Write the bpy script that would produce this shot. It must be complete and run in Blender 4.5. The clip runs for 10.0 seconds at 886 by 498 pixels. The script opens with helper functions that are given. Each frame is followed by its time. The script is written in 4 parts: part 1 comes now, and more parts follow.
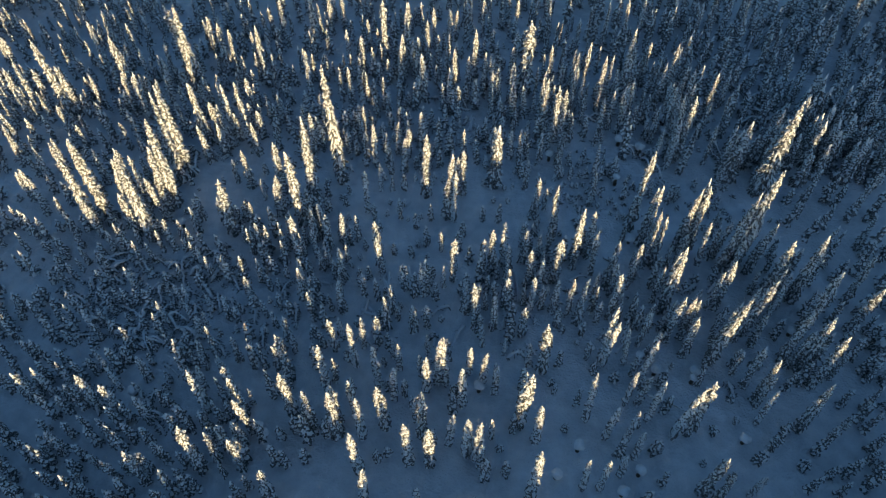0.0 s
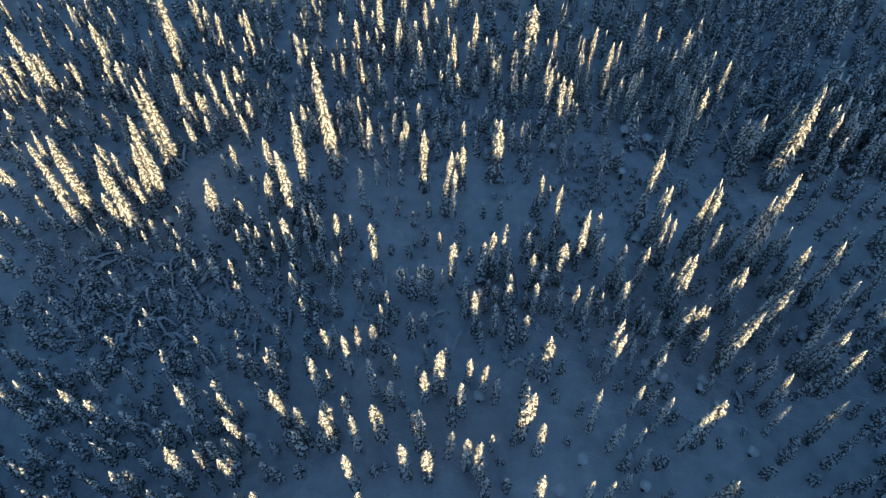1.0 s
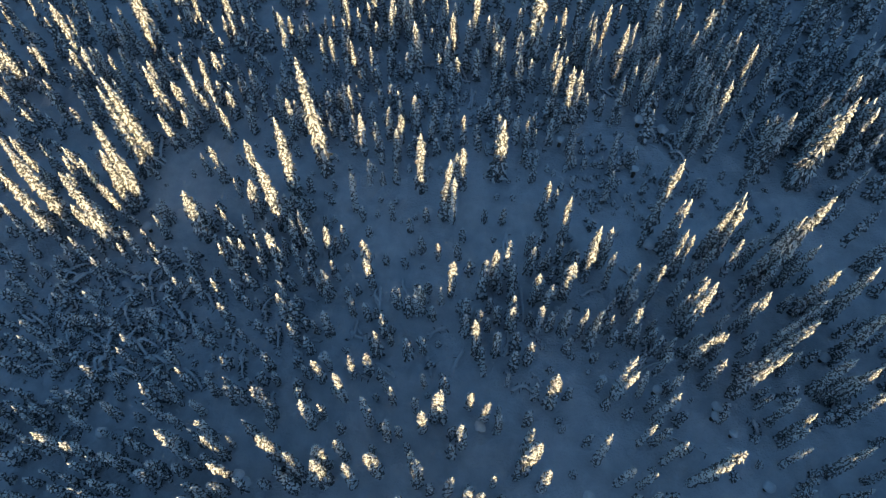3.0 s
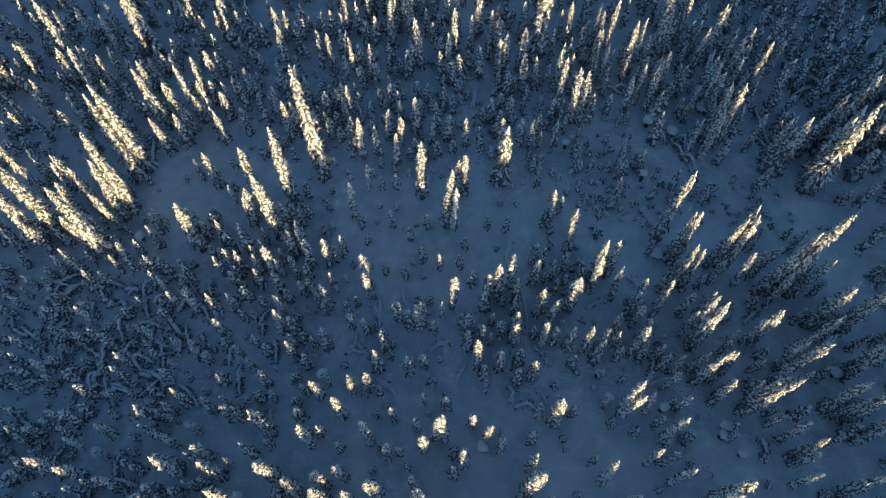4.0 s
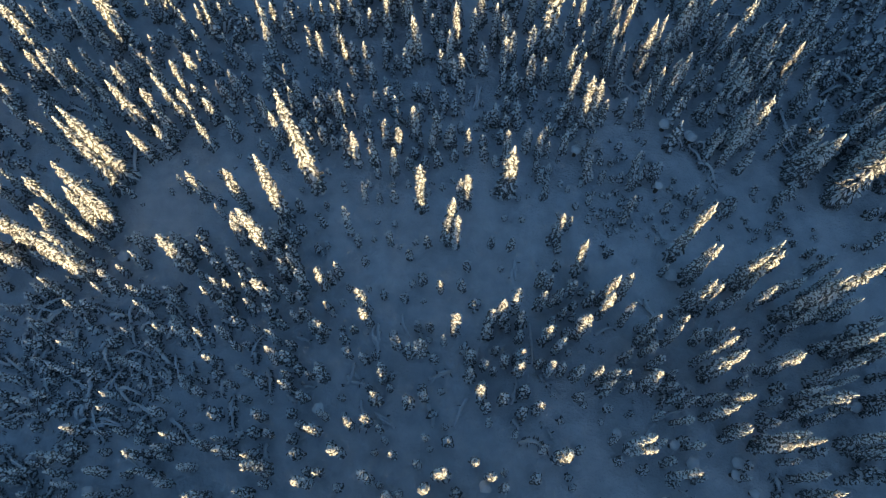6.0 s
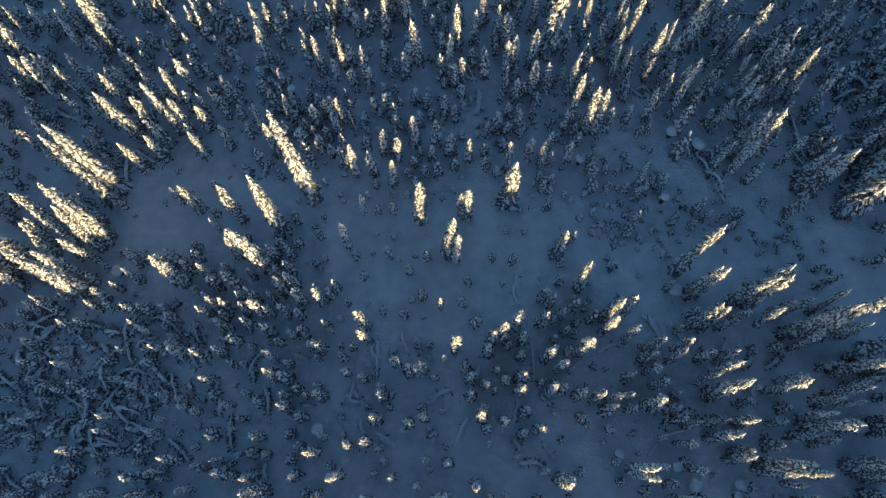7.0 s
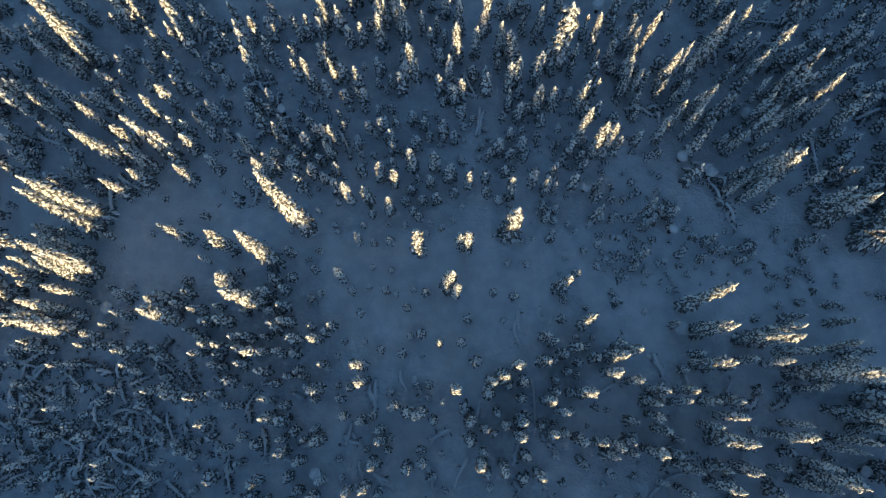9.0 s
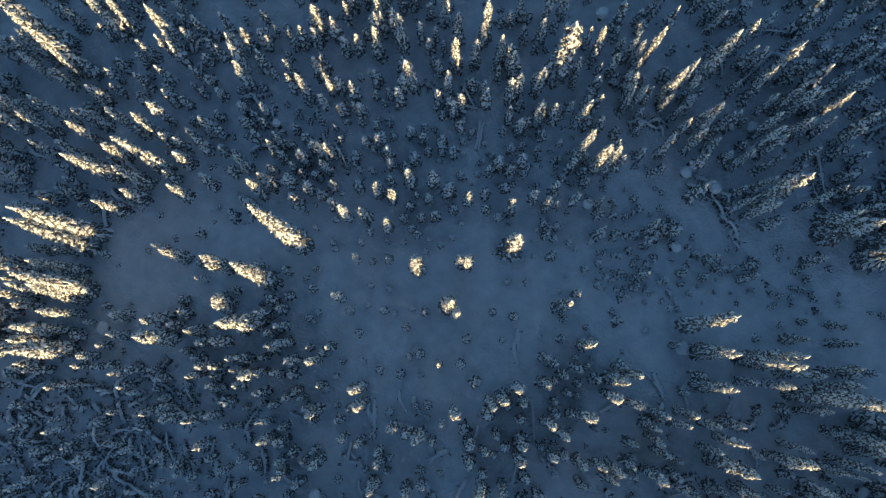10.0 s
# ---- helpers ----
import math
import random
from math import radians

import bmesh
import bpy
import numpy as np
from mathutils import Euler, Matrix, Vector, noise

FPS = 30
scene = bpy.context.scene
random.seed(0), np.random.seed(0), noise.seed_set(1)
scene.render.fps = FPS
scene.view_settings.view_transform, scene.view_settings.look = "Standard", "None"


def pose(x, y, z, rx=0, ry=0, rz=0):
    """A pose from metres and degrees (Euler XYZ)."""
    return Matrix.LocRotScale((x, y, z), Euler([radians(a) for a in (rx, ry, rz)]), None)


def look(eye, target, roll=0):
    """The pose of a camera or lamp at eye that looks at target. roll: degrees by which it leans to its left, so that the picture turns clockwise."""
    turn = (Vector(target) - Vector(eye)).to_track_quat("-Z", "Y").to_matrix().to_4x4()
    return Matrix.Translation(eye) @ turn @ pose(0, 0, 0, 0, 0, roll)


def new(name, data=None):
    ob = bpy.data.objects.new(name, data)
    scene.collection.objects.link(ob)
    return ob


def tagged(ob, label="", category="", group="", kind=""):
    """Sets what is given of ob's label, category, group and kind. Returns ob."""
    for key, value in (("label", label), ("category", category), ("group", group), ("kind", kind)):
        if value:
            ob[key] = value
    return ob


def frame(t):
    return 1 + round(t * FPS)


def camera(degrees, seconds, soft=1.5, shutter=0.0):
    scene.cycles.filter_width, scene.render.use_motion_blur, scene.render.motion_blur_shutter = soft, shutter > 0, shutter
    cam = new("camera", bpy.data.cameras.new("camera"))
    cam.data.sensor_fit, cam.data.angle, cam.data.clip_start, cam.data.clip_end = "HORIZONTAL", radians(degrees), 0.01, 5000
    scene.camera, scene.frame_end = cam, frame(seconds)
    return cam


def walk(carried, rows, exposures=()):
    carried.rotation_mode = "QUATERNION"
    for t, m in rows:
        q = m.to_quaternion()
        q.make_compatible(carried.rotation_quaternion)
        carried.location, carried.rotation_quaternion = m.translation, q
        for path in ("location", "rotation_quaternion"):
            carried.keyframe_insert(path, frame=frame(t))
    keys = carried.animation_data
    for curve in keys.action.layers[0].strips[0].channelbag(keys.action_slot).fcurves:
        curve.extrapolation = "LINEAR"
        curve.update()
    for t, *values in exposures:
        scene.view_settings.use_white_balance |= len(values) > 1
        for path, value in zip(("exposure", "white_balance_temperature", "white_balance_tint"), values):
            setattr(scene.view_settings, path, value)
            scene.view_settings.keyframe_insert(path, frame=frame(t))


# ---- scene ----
cam = camera(64.5, 10.0, soft=0.6)
METRES, EYE, TILT, LEAN, TURN = 50.0, 64.0, -52.7, 0.0, 0.0
ROWS = [
    (0.0, 0.0, 0.0, 0.0, 0.0, -0.0, 0.0),
    (0.5, 0.0013, 0.0305, 0.0395, -0.0, -1.51, 0.04),
    (1.0, 0.0023, 0.0609, 0.079, -0.03, -3.0, 0.07),
    (1.5, 0.0032, 0.0914, 0.1188, -0.06, -4.47, 0.12),
    (2.0, 0.004, 0.1218, 0.1586, -0.06, -5.95, 0.16),
    (2.5, 0.0049, 0.1522, 0.1985, -0.07, -7.45, 0.19),
    (4.0, 0.0085, 0.2395, 0.3139, 0.16, -11.58, 0.4),
    (4.5, 0.0099, 0.2686, 0.3511, 0.23, -12.98, 0.46),
    (5.0, 0.0117, 0.2986, 0.3887, 0.3, -14.43, 0.52),
    (5.5, 0.0133, 0.329, 0.4269, 0.37, -15.89, 0.57),
    (7.0, 0.017, 0.4192, 0.5478, 0.49, -20.45, 0.73),
    (7.5, 0.0186, 0.45, 0.589, 0.53, -21.98, 0.78),
    (8.0, 0.0204, 0.4808, 0.6301, 0.56, -23.51, 0.83),
    (8.5, 0.022, 0.5118, 0.6711, 0.58, -25.04, 0.87),
    (9.0, 0.0237, 0.5427, 0.7122, 0.59, -26.56, 0.91),
    (9.5, 0.0255, 0.5739, 0.7536, 0.6, -28.11, 0.95),
    (10.0, 0.0272, 0.6055, 0.7953, 0.61, -29.7, 0.97),
]
walk(cam, [(t, pose(0, 0, EYE, TILT, LEAN, TURN) @ pose(METRES * x, METRES * y, METRES * z, 90 + pitch, roll, yaw)) for t, x, y, z, yaw, pitch, roll in ROWS],
     exposures=[(0.0, 1.31, 6390, 9), (10.0, 1.49, 6800, 10)])


# --- sky, sun ---
SUN_UP, SUN_EAST = 4.65, 12.0  # degrees above the horizon, and east of the south
world = bpy.data.worlds.new("winter_sky")
scene.world = world
world.use_nodes = True
wn = world.node_tree.nodes
sky = wn.new("ShaderNodeTexSky")
sky.sky_type = "NISHITA"
sky.sun_disc = False
sky.ozone_density = 3.0
sky.dust_density = 0.6
sky.sun_elevation = radians(SUN_UP)
sky.sun_rotation = radians(180 - SUN_EAST)
wn["Background"].inputs[1].default_value = 0.09
world.node_tree.links.new(sky.outputs[0], wn["Background"].inputs[0])
sun = new("sun", bpy.data.lights.new("sun", "SUN"))
sun.data.energy = 3.0
sun.data.angle = radians(0.5)
sun.data.color = (1.0, 0.725, 0.37)
sun_way = Vector((math.sin(radians(SUN_EAST)) * math.cos(radians(SUN_UP)), -math.cos(radians(SUN_EAST)) * math.cos(radians(SUN_UP)), math.sin(radians(SUN_UP))))
sun.matrix_world = look(Vector((0, 0, 64)) + sun_way * 200, (0, 0, 64))


# --- materials ---
def material(name, rough):
    m = bpy.data.materials.new(name)
    m.use_nodes = True
    nt = m.node_tree
    b = nt.nodes["Principled BSDF"]
    b.inputs["Roughness"].default_value = rough
    return m, nt, b


def mottle(nt, scale, detail, low, high, a, b):
    """A noise in object space, spread between two colours."""
    tc = nt.nodes.new("ShaderNodeTexCoord")
    n = nt.nodes.new("ShaderNodeTexNoise")
    n.inputs["Scale"].default_value = scale
    n.inputs["Detail"].default_value = detail
    nt.links.new(tc.outputs["Object"], n.inputs["Vector"])
    r = nt.nodes.new("ShaderNodeValToRGB")
    r.color_ramp.elements[0].position, r.color_ramp.elements[1].position = low, high
    r.color_ramp.elements[0].color, r.color_ramp.elements[1].color = (*a, 1), (*b, 1)
    nt.links.new(n.outputs["Fac"], r.inputs["Fac"])
    return n, r


def bump(nt, b, height, strength, distance):
    k = nt.nodes.new("ShaderNodeBump")
    k.inputs["Strength"].default_value = strength
    k.inputs["Distance"].default_value = distance
    nt.links.new(height, k.inputs["Height"])
    nt.links.new(k.outputs["Normal"], b.inputs["Normal"])


def snow_material(name, scale, strength, distance, dim=(0.72, 0.74, 0.77), bright=(0.84, 0.85, 0.86)):
    m, nt, b = material(name, 0.55)
    n, r = mottle(nt, scale, 6, 0.3, 0.7, dim, bright)
    nt.links.new(r.outputs["Color"], b.inputs["Base Color"])
    fine = nt.nodes.new("ShaderNodeTexNoise")
    fine.inputs["Scale"].default_value = scale * 6
    fine.inputs["Detail"].default_value = 3
    nt.links.new(n.inputs["Vector"].links[0].from_socket, fine.inputs["Vector"])
    both = nt.nodes.new("ShaderNodeMath")
    both.operation = "MULTIPLY_ADD"
    both.inputs[1].default_value = 0.25
    nt.links.new(fine.outputs["Fac"], both.inputs[0])
    nt.links.new(n.outputs["Fac"], both.inputs[2])
    bump(nt, b, both.outputs[0], strength, distance)
    return m


SNOW_GROUND = snow_material("ground_snow", 0.7, 0.85, 0.6, (0.63, 0.66, 0.70), (0.82, 0.84, 0.87))
SNOW_PLAIN = snow_material("cushion_snow", 3.0, 0.5, 0.06, (0.77, 0.79, 0.825), (0.89, 0.91, 0.925))
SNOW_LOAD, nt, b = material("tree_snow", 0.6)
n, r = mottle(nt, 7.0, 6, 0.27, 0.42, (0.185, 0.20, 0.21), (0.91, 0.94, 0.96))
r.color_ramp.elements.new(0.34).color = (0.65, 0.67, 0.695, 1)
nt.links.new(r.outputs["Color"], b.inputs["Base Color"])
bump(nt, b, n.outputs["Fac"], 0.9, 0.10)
NEEDLES, nt, b = material("frosted_needles", 0.75)
n, r = mottle(nt, 9.0, 5, 0.43, 0.64, (0.042, 0.05, 0.05), (0.70, 0.73, 0.77))
r.color_ramp.elements.new(0.52).color = (0.16, 0.172, 0.18, 1)
nt.links.new(r.outputs["Color"], b.inputs["Base Color"])
bump(nt, b, n.outputs["Fac"], 1.0, 0.08)
RIME = snow_material("rimed_twig", 6.0, 0.4, 0.02, (0.34, 0.34, 0.35), (0.72, 0.74, 0.76))
BARK, nt, b = material("grey_bark", 0.9)
n, r = mottle(nt, 10.0, 5, 0.3, 0.7, (0.05, 0.04, 0.03), (0.16, 0.13, 0.10))
nt.links.new(r.outputs["Color"], b.inputs["Base Color"])
bump(nt, b, n.outputs["Fac"], 0.8, 0.03)



# --- mesh helpers ---
def mesh_of(name, verts, faces, *mats, smooth=True, index=None):
    me = bpy.data.meshes.new(name)
    me.from_pydata(verts, [], faces)
    for m in mats:
        me.materials.append(m)
    if smooth:
        me.polygons.foreach_set("use_smooth", [True] * len(me.polygons))
    if index is not None:
        me.polygons.foreach_set("material_index", index)
    me.update()
    return me


def child(name, me, parent, label=""):
    ob = new(name, me)
    ob.parent = parent
    return tagged(ob, label)


class Bag:
    """Collects vertices and faces."""

    def __init__(self):
        self.v, self.f = [], []

    def add(self, verts, faces):
        k = len(self.v)
        self.v.extend(verts)
        self.f.extend([tuple(i + k for i in f) for f in faces])


DOME_FACES = ([(0, 1 + i, 1 + (i + 1) % 5) for i in range(5)]
              + [(1 + i, 6 + i, 6 + (i + 1) % 5, 1 + (i + 1) % 5) for i in range(5)])


def dome(rng, c, along, across, up, la, lb, lc):
    """A lumpy pad of snow: a low dome, long along one way, sagging at its rim."""
    out = [c + up * (lc * rng.uniform(0.8, 1.25))]
    turn = rng.uniform(0, 6.28)
    for ring, (w, h) in enumerate(((0.62, 0.62), (1.0, -0.35))):
        for i in range(5):
            a = turn + i * 1.2566 + ring * 0.3
            k = w * rng.uniform(0.75, 1.25)
            out.append(c + along * (la * k * math.cos(a)) + across * (lb * k * math.sin(a)) + up * (lc * h * rng.uniform(0.7, 1.3)))
    return out, DOME_FACES


def tapered(path, radii, sides=6):
    """A tube along a path."""
    v, f = [], []
    for j, (p, r) in enumerate(zip(path, radii)):
        d = (path[min(j + 1, len(path) - 1)] - path[max(j - 1, 0)]).normalized()
        a = d.orthogonal().normalized()
        c = d.cross(a)
        for i in range(sides):
            t = 6.2832 * i / sides
            v.append(p + a * (r * math.cos(t)) + c * (r * math.sin(t)))
    for j in range(len(path) - 1):
        for i in range(sides):
            f.append((j * sides + i, j * sides + (i + 1) % sides, (j + 1) * sides + (i + 1) % sides, (j + 1) * sides + i))
    f.append(tuple(range(sides))[::-1])
    f.append(tuple((len(path) - 1) * sides + i for i in range(sides)))
    return v, f


TONGUE_FACES = [(0, 2, 1), (0, 3, 2), (1, 2, 5, 4), (2, 3, 6, 5), (4, 5, 8, 7), (5, 6, 9, 8), (7, 8, 10), (8, 9, 10)]


def tongue(rng, start, out, side, reach, sag, w, lift, thick):
    """A drooping bough's load of snow: an arched, lumpy tongue from near the stem to a rounded tip."""
    down = Vector((0, 0, -1))
    at = [start + out * (reach * k) + down * (reach * sag * k ** 1.5) for k in (0.15, 0.42, 0.7, 0.94, 1.06)]
    v = [at[0] - down * (lift + thick * 0.4)]
    for p, k in zip(at[1:4], (0.72, 1.0, 0.8)):
        wl, wr, h = w * k * rng.uniform(0.6, 1.35), w * k * rng.uniform(0.6, 1.35), thick * rng.uniform(0.4, 1.6)
        v += [p + side * wl + down * (wl * 0.55 - lift), p - down * (h + lift) + side * (w * rng.uniform(-0.25, 0.25)), p - side * wr + down * (wr * 0.55 - lift)]
    v.append(at[4] + down * (thick * 0.4 - lift))
    return v, TONGUE_FACES


TWIG_FACES = [(0, 1, 3), (0, 3, 2), (1, 4, 3), (3, 4, 2)]


def twig_load(rng, start, out, side, reach, sag, w, thick):
    """The small pad of snow on a side twig."""
    mid = start + out * (reach * 0.6) + Vector((0, 0, -reach * sag * 0.5))
    tip = start + out * reach + Vector((0, 0, -reach * sag))
    drop = Vector((0, 0, w * 0.5))
    return [start, mid + side * w * rng.uniform(0.7, 1.4) - drop, mid - side * w * rng.uniform(0.7, 1.4) - drop, mid + Vector((0, 0, thick)), tip], TWIG_FACES


def spruce_shape(seed, tall, wide, gap, around, load, taper=0.75, twigs=True, full=1.0):
    """Trunk, needle fronds and snow load of one spruce: height, crown radius, metres between whorls, boughs in a whorl,
    how much snow, how tapered, whether the boughs fork into side twigs, and how broad their loads are."""
    rng = random.Random(seed)
    trunk, crown, snow = Bag(), Bag(), Bag()
    bend = Vector((rng.uniform(-1, 1), rng.uniform(-1, 1), 0)) * 0.02 * tall
    swell = [rng.uniform(0.78, 1.18) for _ in range(11)]

    def axis(u):
        return Vector((bend.x * u * u, bend.y * u * u, tall * u))

    r0 = 0.012 * tall + 0.03
    trunk.add(*tapered([axis(u) - Vector((0, 0, 0.3 * (u == 0))) for u in (0, 0.3, 0.65, 0.98)], [r0, r0 * 0.75, r0 * 0.4, 0.02]))
    # dense inner needles
    core = [(0.03, 0.45), (0.2, 0.55), (0.45, 0.5 * (1 - 0.4 * taper)), (0.8, 0.5 * (1 - 0.75 * taper)), (0.97, 0.05)]
    crown.add(*tapered([axis(u) for u, _ in core], [wide * k for _, k in core], 6))
    whorls = max(5, int(tall * 0.95 / gap))
    for j in range(whorls):
        u = min(max(0.03 + 0.95 * (j + rng.uniform(-0.35, 0.35)) / whorls, 0.03), 0.985)
        q = u * 9.999
        bulge = swell[int(q)] * (1 - q % 1) + swell[int(q) + 1] * (q % 1)
        prof = min(1.0, 0.8 + 2.0 * u) * (1 - taper * u) * min(1.0, ((1 - u) / 0.16) ** 0.5) * bulge
        count = around if u < 0.75 else max(4, around - 2)
        turn = rng.uniform(0, 6.28)
        for i in range(count):
            a = turn + 6.283 * (i + rng.uniform(-0.4, 0.4)) / count
            reach = max(0.10, wide * prof * rng.uniform(0.5, 1.32) + 0.02)
            sag = rng.uniform(0.15, 1.35) * (1.2 - 0.5 * u)
            out = Vector((math.cos(a), math.sin(a), 0))
            side = Vector((-math.sin(a), math.cos(a), 0))
            root = axis(u)
            w = min(0.21, reach * rng.uniform(0.17, 0.29) + 0.03)
            tip = root + out * (reach * 1.1) - Vector((0, 0, reach * sag * 1.15))
            mid = root + out * (reach * 0.6) - Vector((0, 0, reach * sag * 0.45))
            drop = Vector((0, 0, w * rng.uniform(0.5, 1.1)))
            crown.add([root, mid, mid + side * w * 1.25 - drop, mid - side * w * 1.25 - drop, tip + side * w * 0.5 - drop * 0.5, tip - side * w * 0.5 - drop * 0.5, tip],
                      [(0, 2, 1), (0, 1, 3), (1, 2, 4, 6), (1, 6, 5, 3)])
            if rng.random() > load * (0.66 + 0.9 * u):  # sheltered lower boughs carry less
                continue
            thick = rng.uniform(0.02, 0.09 + 0.05 * u) + 0.05 * reach
            veer = rng.uniform(-0.5, 0.5)
            out = (out + side * veer).normalized()
            side = Vector((-out.y, out.x, 0))
            if not twigs:
                snow.add(*twig_load(rng, root + out * (reach * 0.15) + Vector((0, 0, 0.04)), out, side, reach * rng.uniform(0.75, 0.95), sag, w * rng.uniform(0.6, 1.0) * full, thick))
                continue
            snow.add(*tongue(rng, root, out, side, reach * rng.uniform(0.75, 1.05), sag, w * rng.uniform(0.34, 0.62) * full * (0.9 + 0.35 * u), 0.03, thick))
            if reach > 0.2:
                for way in (-1, 1):
                    if rng.random() < 0.85:
                        k = rng.uniform(0.3, 0.65)
                        fork = root + out * (reach * k) - Vector((0, 0, reach * sag * k ** 1.5))
                        o2 = (out + side * way * rng.uniform(0.6, 1.2)).normalized()
                        snow.add(*twig_load(rng, fork + Vector((0, 0, 0.03)), o2, Vector((-o2.y, o2.x, 0)), reach * rng.uniform(0.4, 0.66), sag, w * rng.uniform(0.45, 0.75) * full, thick))
    # the snowy leader
    for k in range(3):
        c = axis(0.93 + 0.03 * k) + Vector((rng.uniform(-0.04, 0.04), rng.uniform(-0.04, 0.04), 0))
        s = 0.05 + wide * (0.13 - 0.025 * k) * rng.uniform(0.6, 1.5)
        snow.add(*dome(rng, c, Vector((1, 0, 0)), Vector((0, 1, 0)), Vector((0, 0, 1)), s * 1.1, s * 1.1, s * 1.7))
    return trunk, crown, snow


def spruce_proto(seed, tall, wide, gap, around, load, taper, full):
    t, c, s = spruce_shape(seed, tall, wide, gap, around, load, taper, full=full)
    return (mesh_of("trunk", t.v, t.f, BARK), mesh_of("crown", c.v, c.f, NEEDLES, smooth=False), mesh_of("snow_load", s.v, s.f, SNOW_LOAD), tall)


def girth_of(tall):
    """The usual crown radius of a spruce of that height."""
    return 0.35 + 0.027 * tall


# heights to choose from, each in slender, common, tapered, broad and thickly plastered forms
FORMS = []
for k, (tall, gap, around) in enumerate(((1.1, 0.14, 8), (2.2, 0.17, 8), (3.6, 0.2, 8), (5.2, 0.22, 8), (7.2, 0.25, 8), (10.0, 0.28, 8), (15.0, 0.32, 8))):
    FORMS.append([spruce_proto(11 * k + q, tall, girth_of(tall) * f, gap, around, load, taper, full) for q, (f, load, taper, full) in enumerate(((0.76, 0.97, 0.18, 1.1), (0.9, 0.95, 0.32, 1.0), (1.04, 0.95, 0.55, 1.0), (1.6, 0.7, 0.75, 1.0), (0.64, 1.3, 0.22, 1.8)))])


def spruce(name, x, y, h, rng, label, category, group, form=None, girth=1.0):
    row = min(FORMS, key=lambda fs: abs(math.log(fs[0][3] / h)))
    t, c, s, tall = row[form if form is not None else rng.choice((4, 4, 0) if h < 1.9 else (0, 4, 4, 4, 4) if y < 37 and -9 < x < 22 else (0, 4, 1) if y < 49 and x < -18 and h < 6 else (0, 0, 4, 1, 1, 1, 2, 2) if h < 9 else (1, 2))]
    root = tagged(new(name), label, category, group)
    k = h / tall
    root.matrix_basis = Matrix.LocRotScale((x, y, ground_height(x, y) - 0.05), Euler((rng.gauss(0, 0.025), rng.gauss(0, 0.025), rng.uniform(0, 6.28))), Vector((girth * k ** 0.5, girth * k ** 0.5, k)))
    child("trunk", t, root)
    child("crown", c, root, "dark green needles")
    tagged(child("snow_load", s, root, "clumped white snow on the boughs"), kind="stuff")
    return root


# --- ground ---
def ground_height(x, y):
    p = Vector((x, y, 0.0))
    return 0.5 + 0.35 * noise.noise(p * 0.06) + 0.14 * noise.noise(p * 0.35 + Vector((7, 3, 1)))


def build_ground():
    def line(a, b, step, far):
        inner = list(np.arange(a, b + 0.01, step))
        out = [12, 30, 70, 150, 350, 800, far]
        return [a - d for d in reversed(out)] + inner + [b + d for d in out]

    xs, ys = line(-75, 75, 0.6, 2400), line(5, 110, 0.6, 2400)
    v, f = [], []
    for yy in ys:
        for xx in xs:
            q = noise.noise(Vector((xx * 0.55, yy * 0.55, 9)))
            z = ground_height(xx, yy) + 0.06 * noise.noise(Vector((xx * 0.9, yy * 1.3, 4))) + 0.26 * max(0.0, q - 0.12) - 0.16 * max(0.0, noise.noise(Vector((xx * 0.3, yy * 0.42, 31))) - 0.1)
            v.append((xx, yy, z))
    nx = len(xs)
    for j in range(len(ys) - 1):
        for i in range(nx - 1):
            f.append((j * nx + i, j * nx + i + 1, (j + 1) * nx + i + 1, (j + 1) * nx + i))
    g = new("ground", mesh_of("ground", v, f, SNOW_GROUND))
    tagged(g, "blue-shaded untouched snow with soft hollows", "snow", kind="structure")


build_ground()

# --- stands of trees: x, y, height ---
TALL_A = [(-26.8, 21.7, 6.6), (-26.7, 22.8, 4.8), (-22, 22.9, 9.3), (-18.4, 23.1, 7), (-15.5, 20.3, 6.7), (-9.8, 19.1, 4.8), (-7.5, 22.5, 9.1), (-7, 19.8, 7.7), (-3.1, 23.4, 8.6), (-1.2, 23.3, 9.2), (3, 23.8, 7.9), (3.4, 23.1, 5.1), (3.7, 21.9, 4.7), (7.7, 20.3, 10), (12.5, 21.1, 7.3), (14, 21.1, 7.1), (23.2, 20.9, 9), (23.9, 19.8, 7), (27.5, 20.6, 5.3), (-39.2, 29.9, 6.1), (-38.3, 30.7, 5.4), (-35.1, 24.6, 4.6), (-32.9, 28.9, 6.9), (-30.9, 28.5, 6), (-27.8, 27.7, 5.2), (-22.8, 29.3, 6.5), (-22.6, 28.5, 8.2), (-21.6, 32.4, 4.6), (-20.8, 24, 5.7), (-20.1, 30.2, 6.6), (-19.9, 24.8, 5.5), (-19, 28.5, 7.3), (-18.7, 25.5, 5.7)]
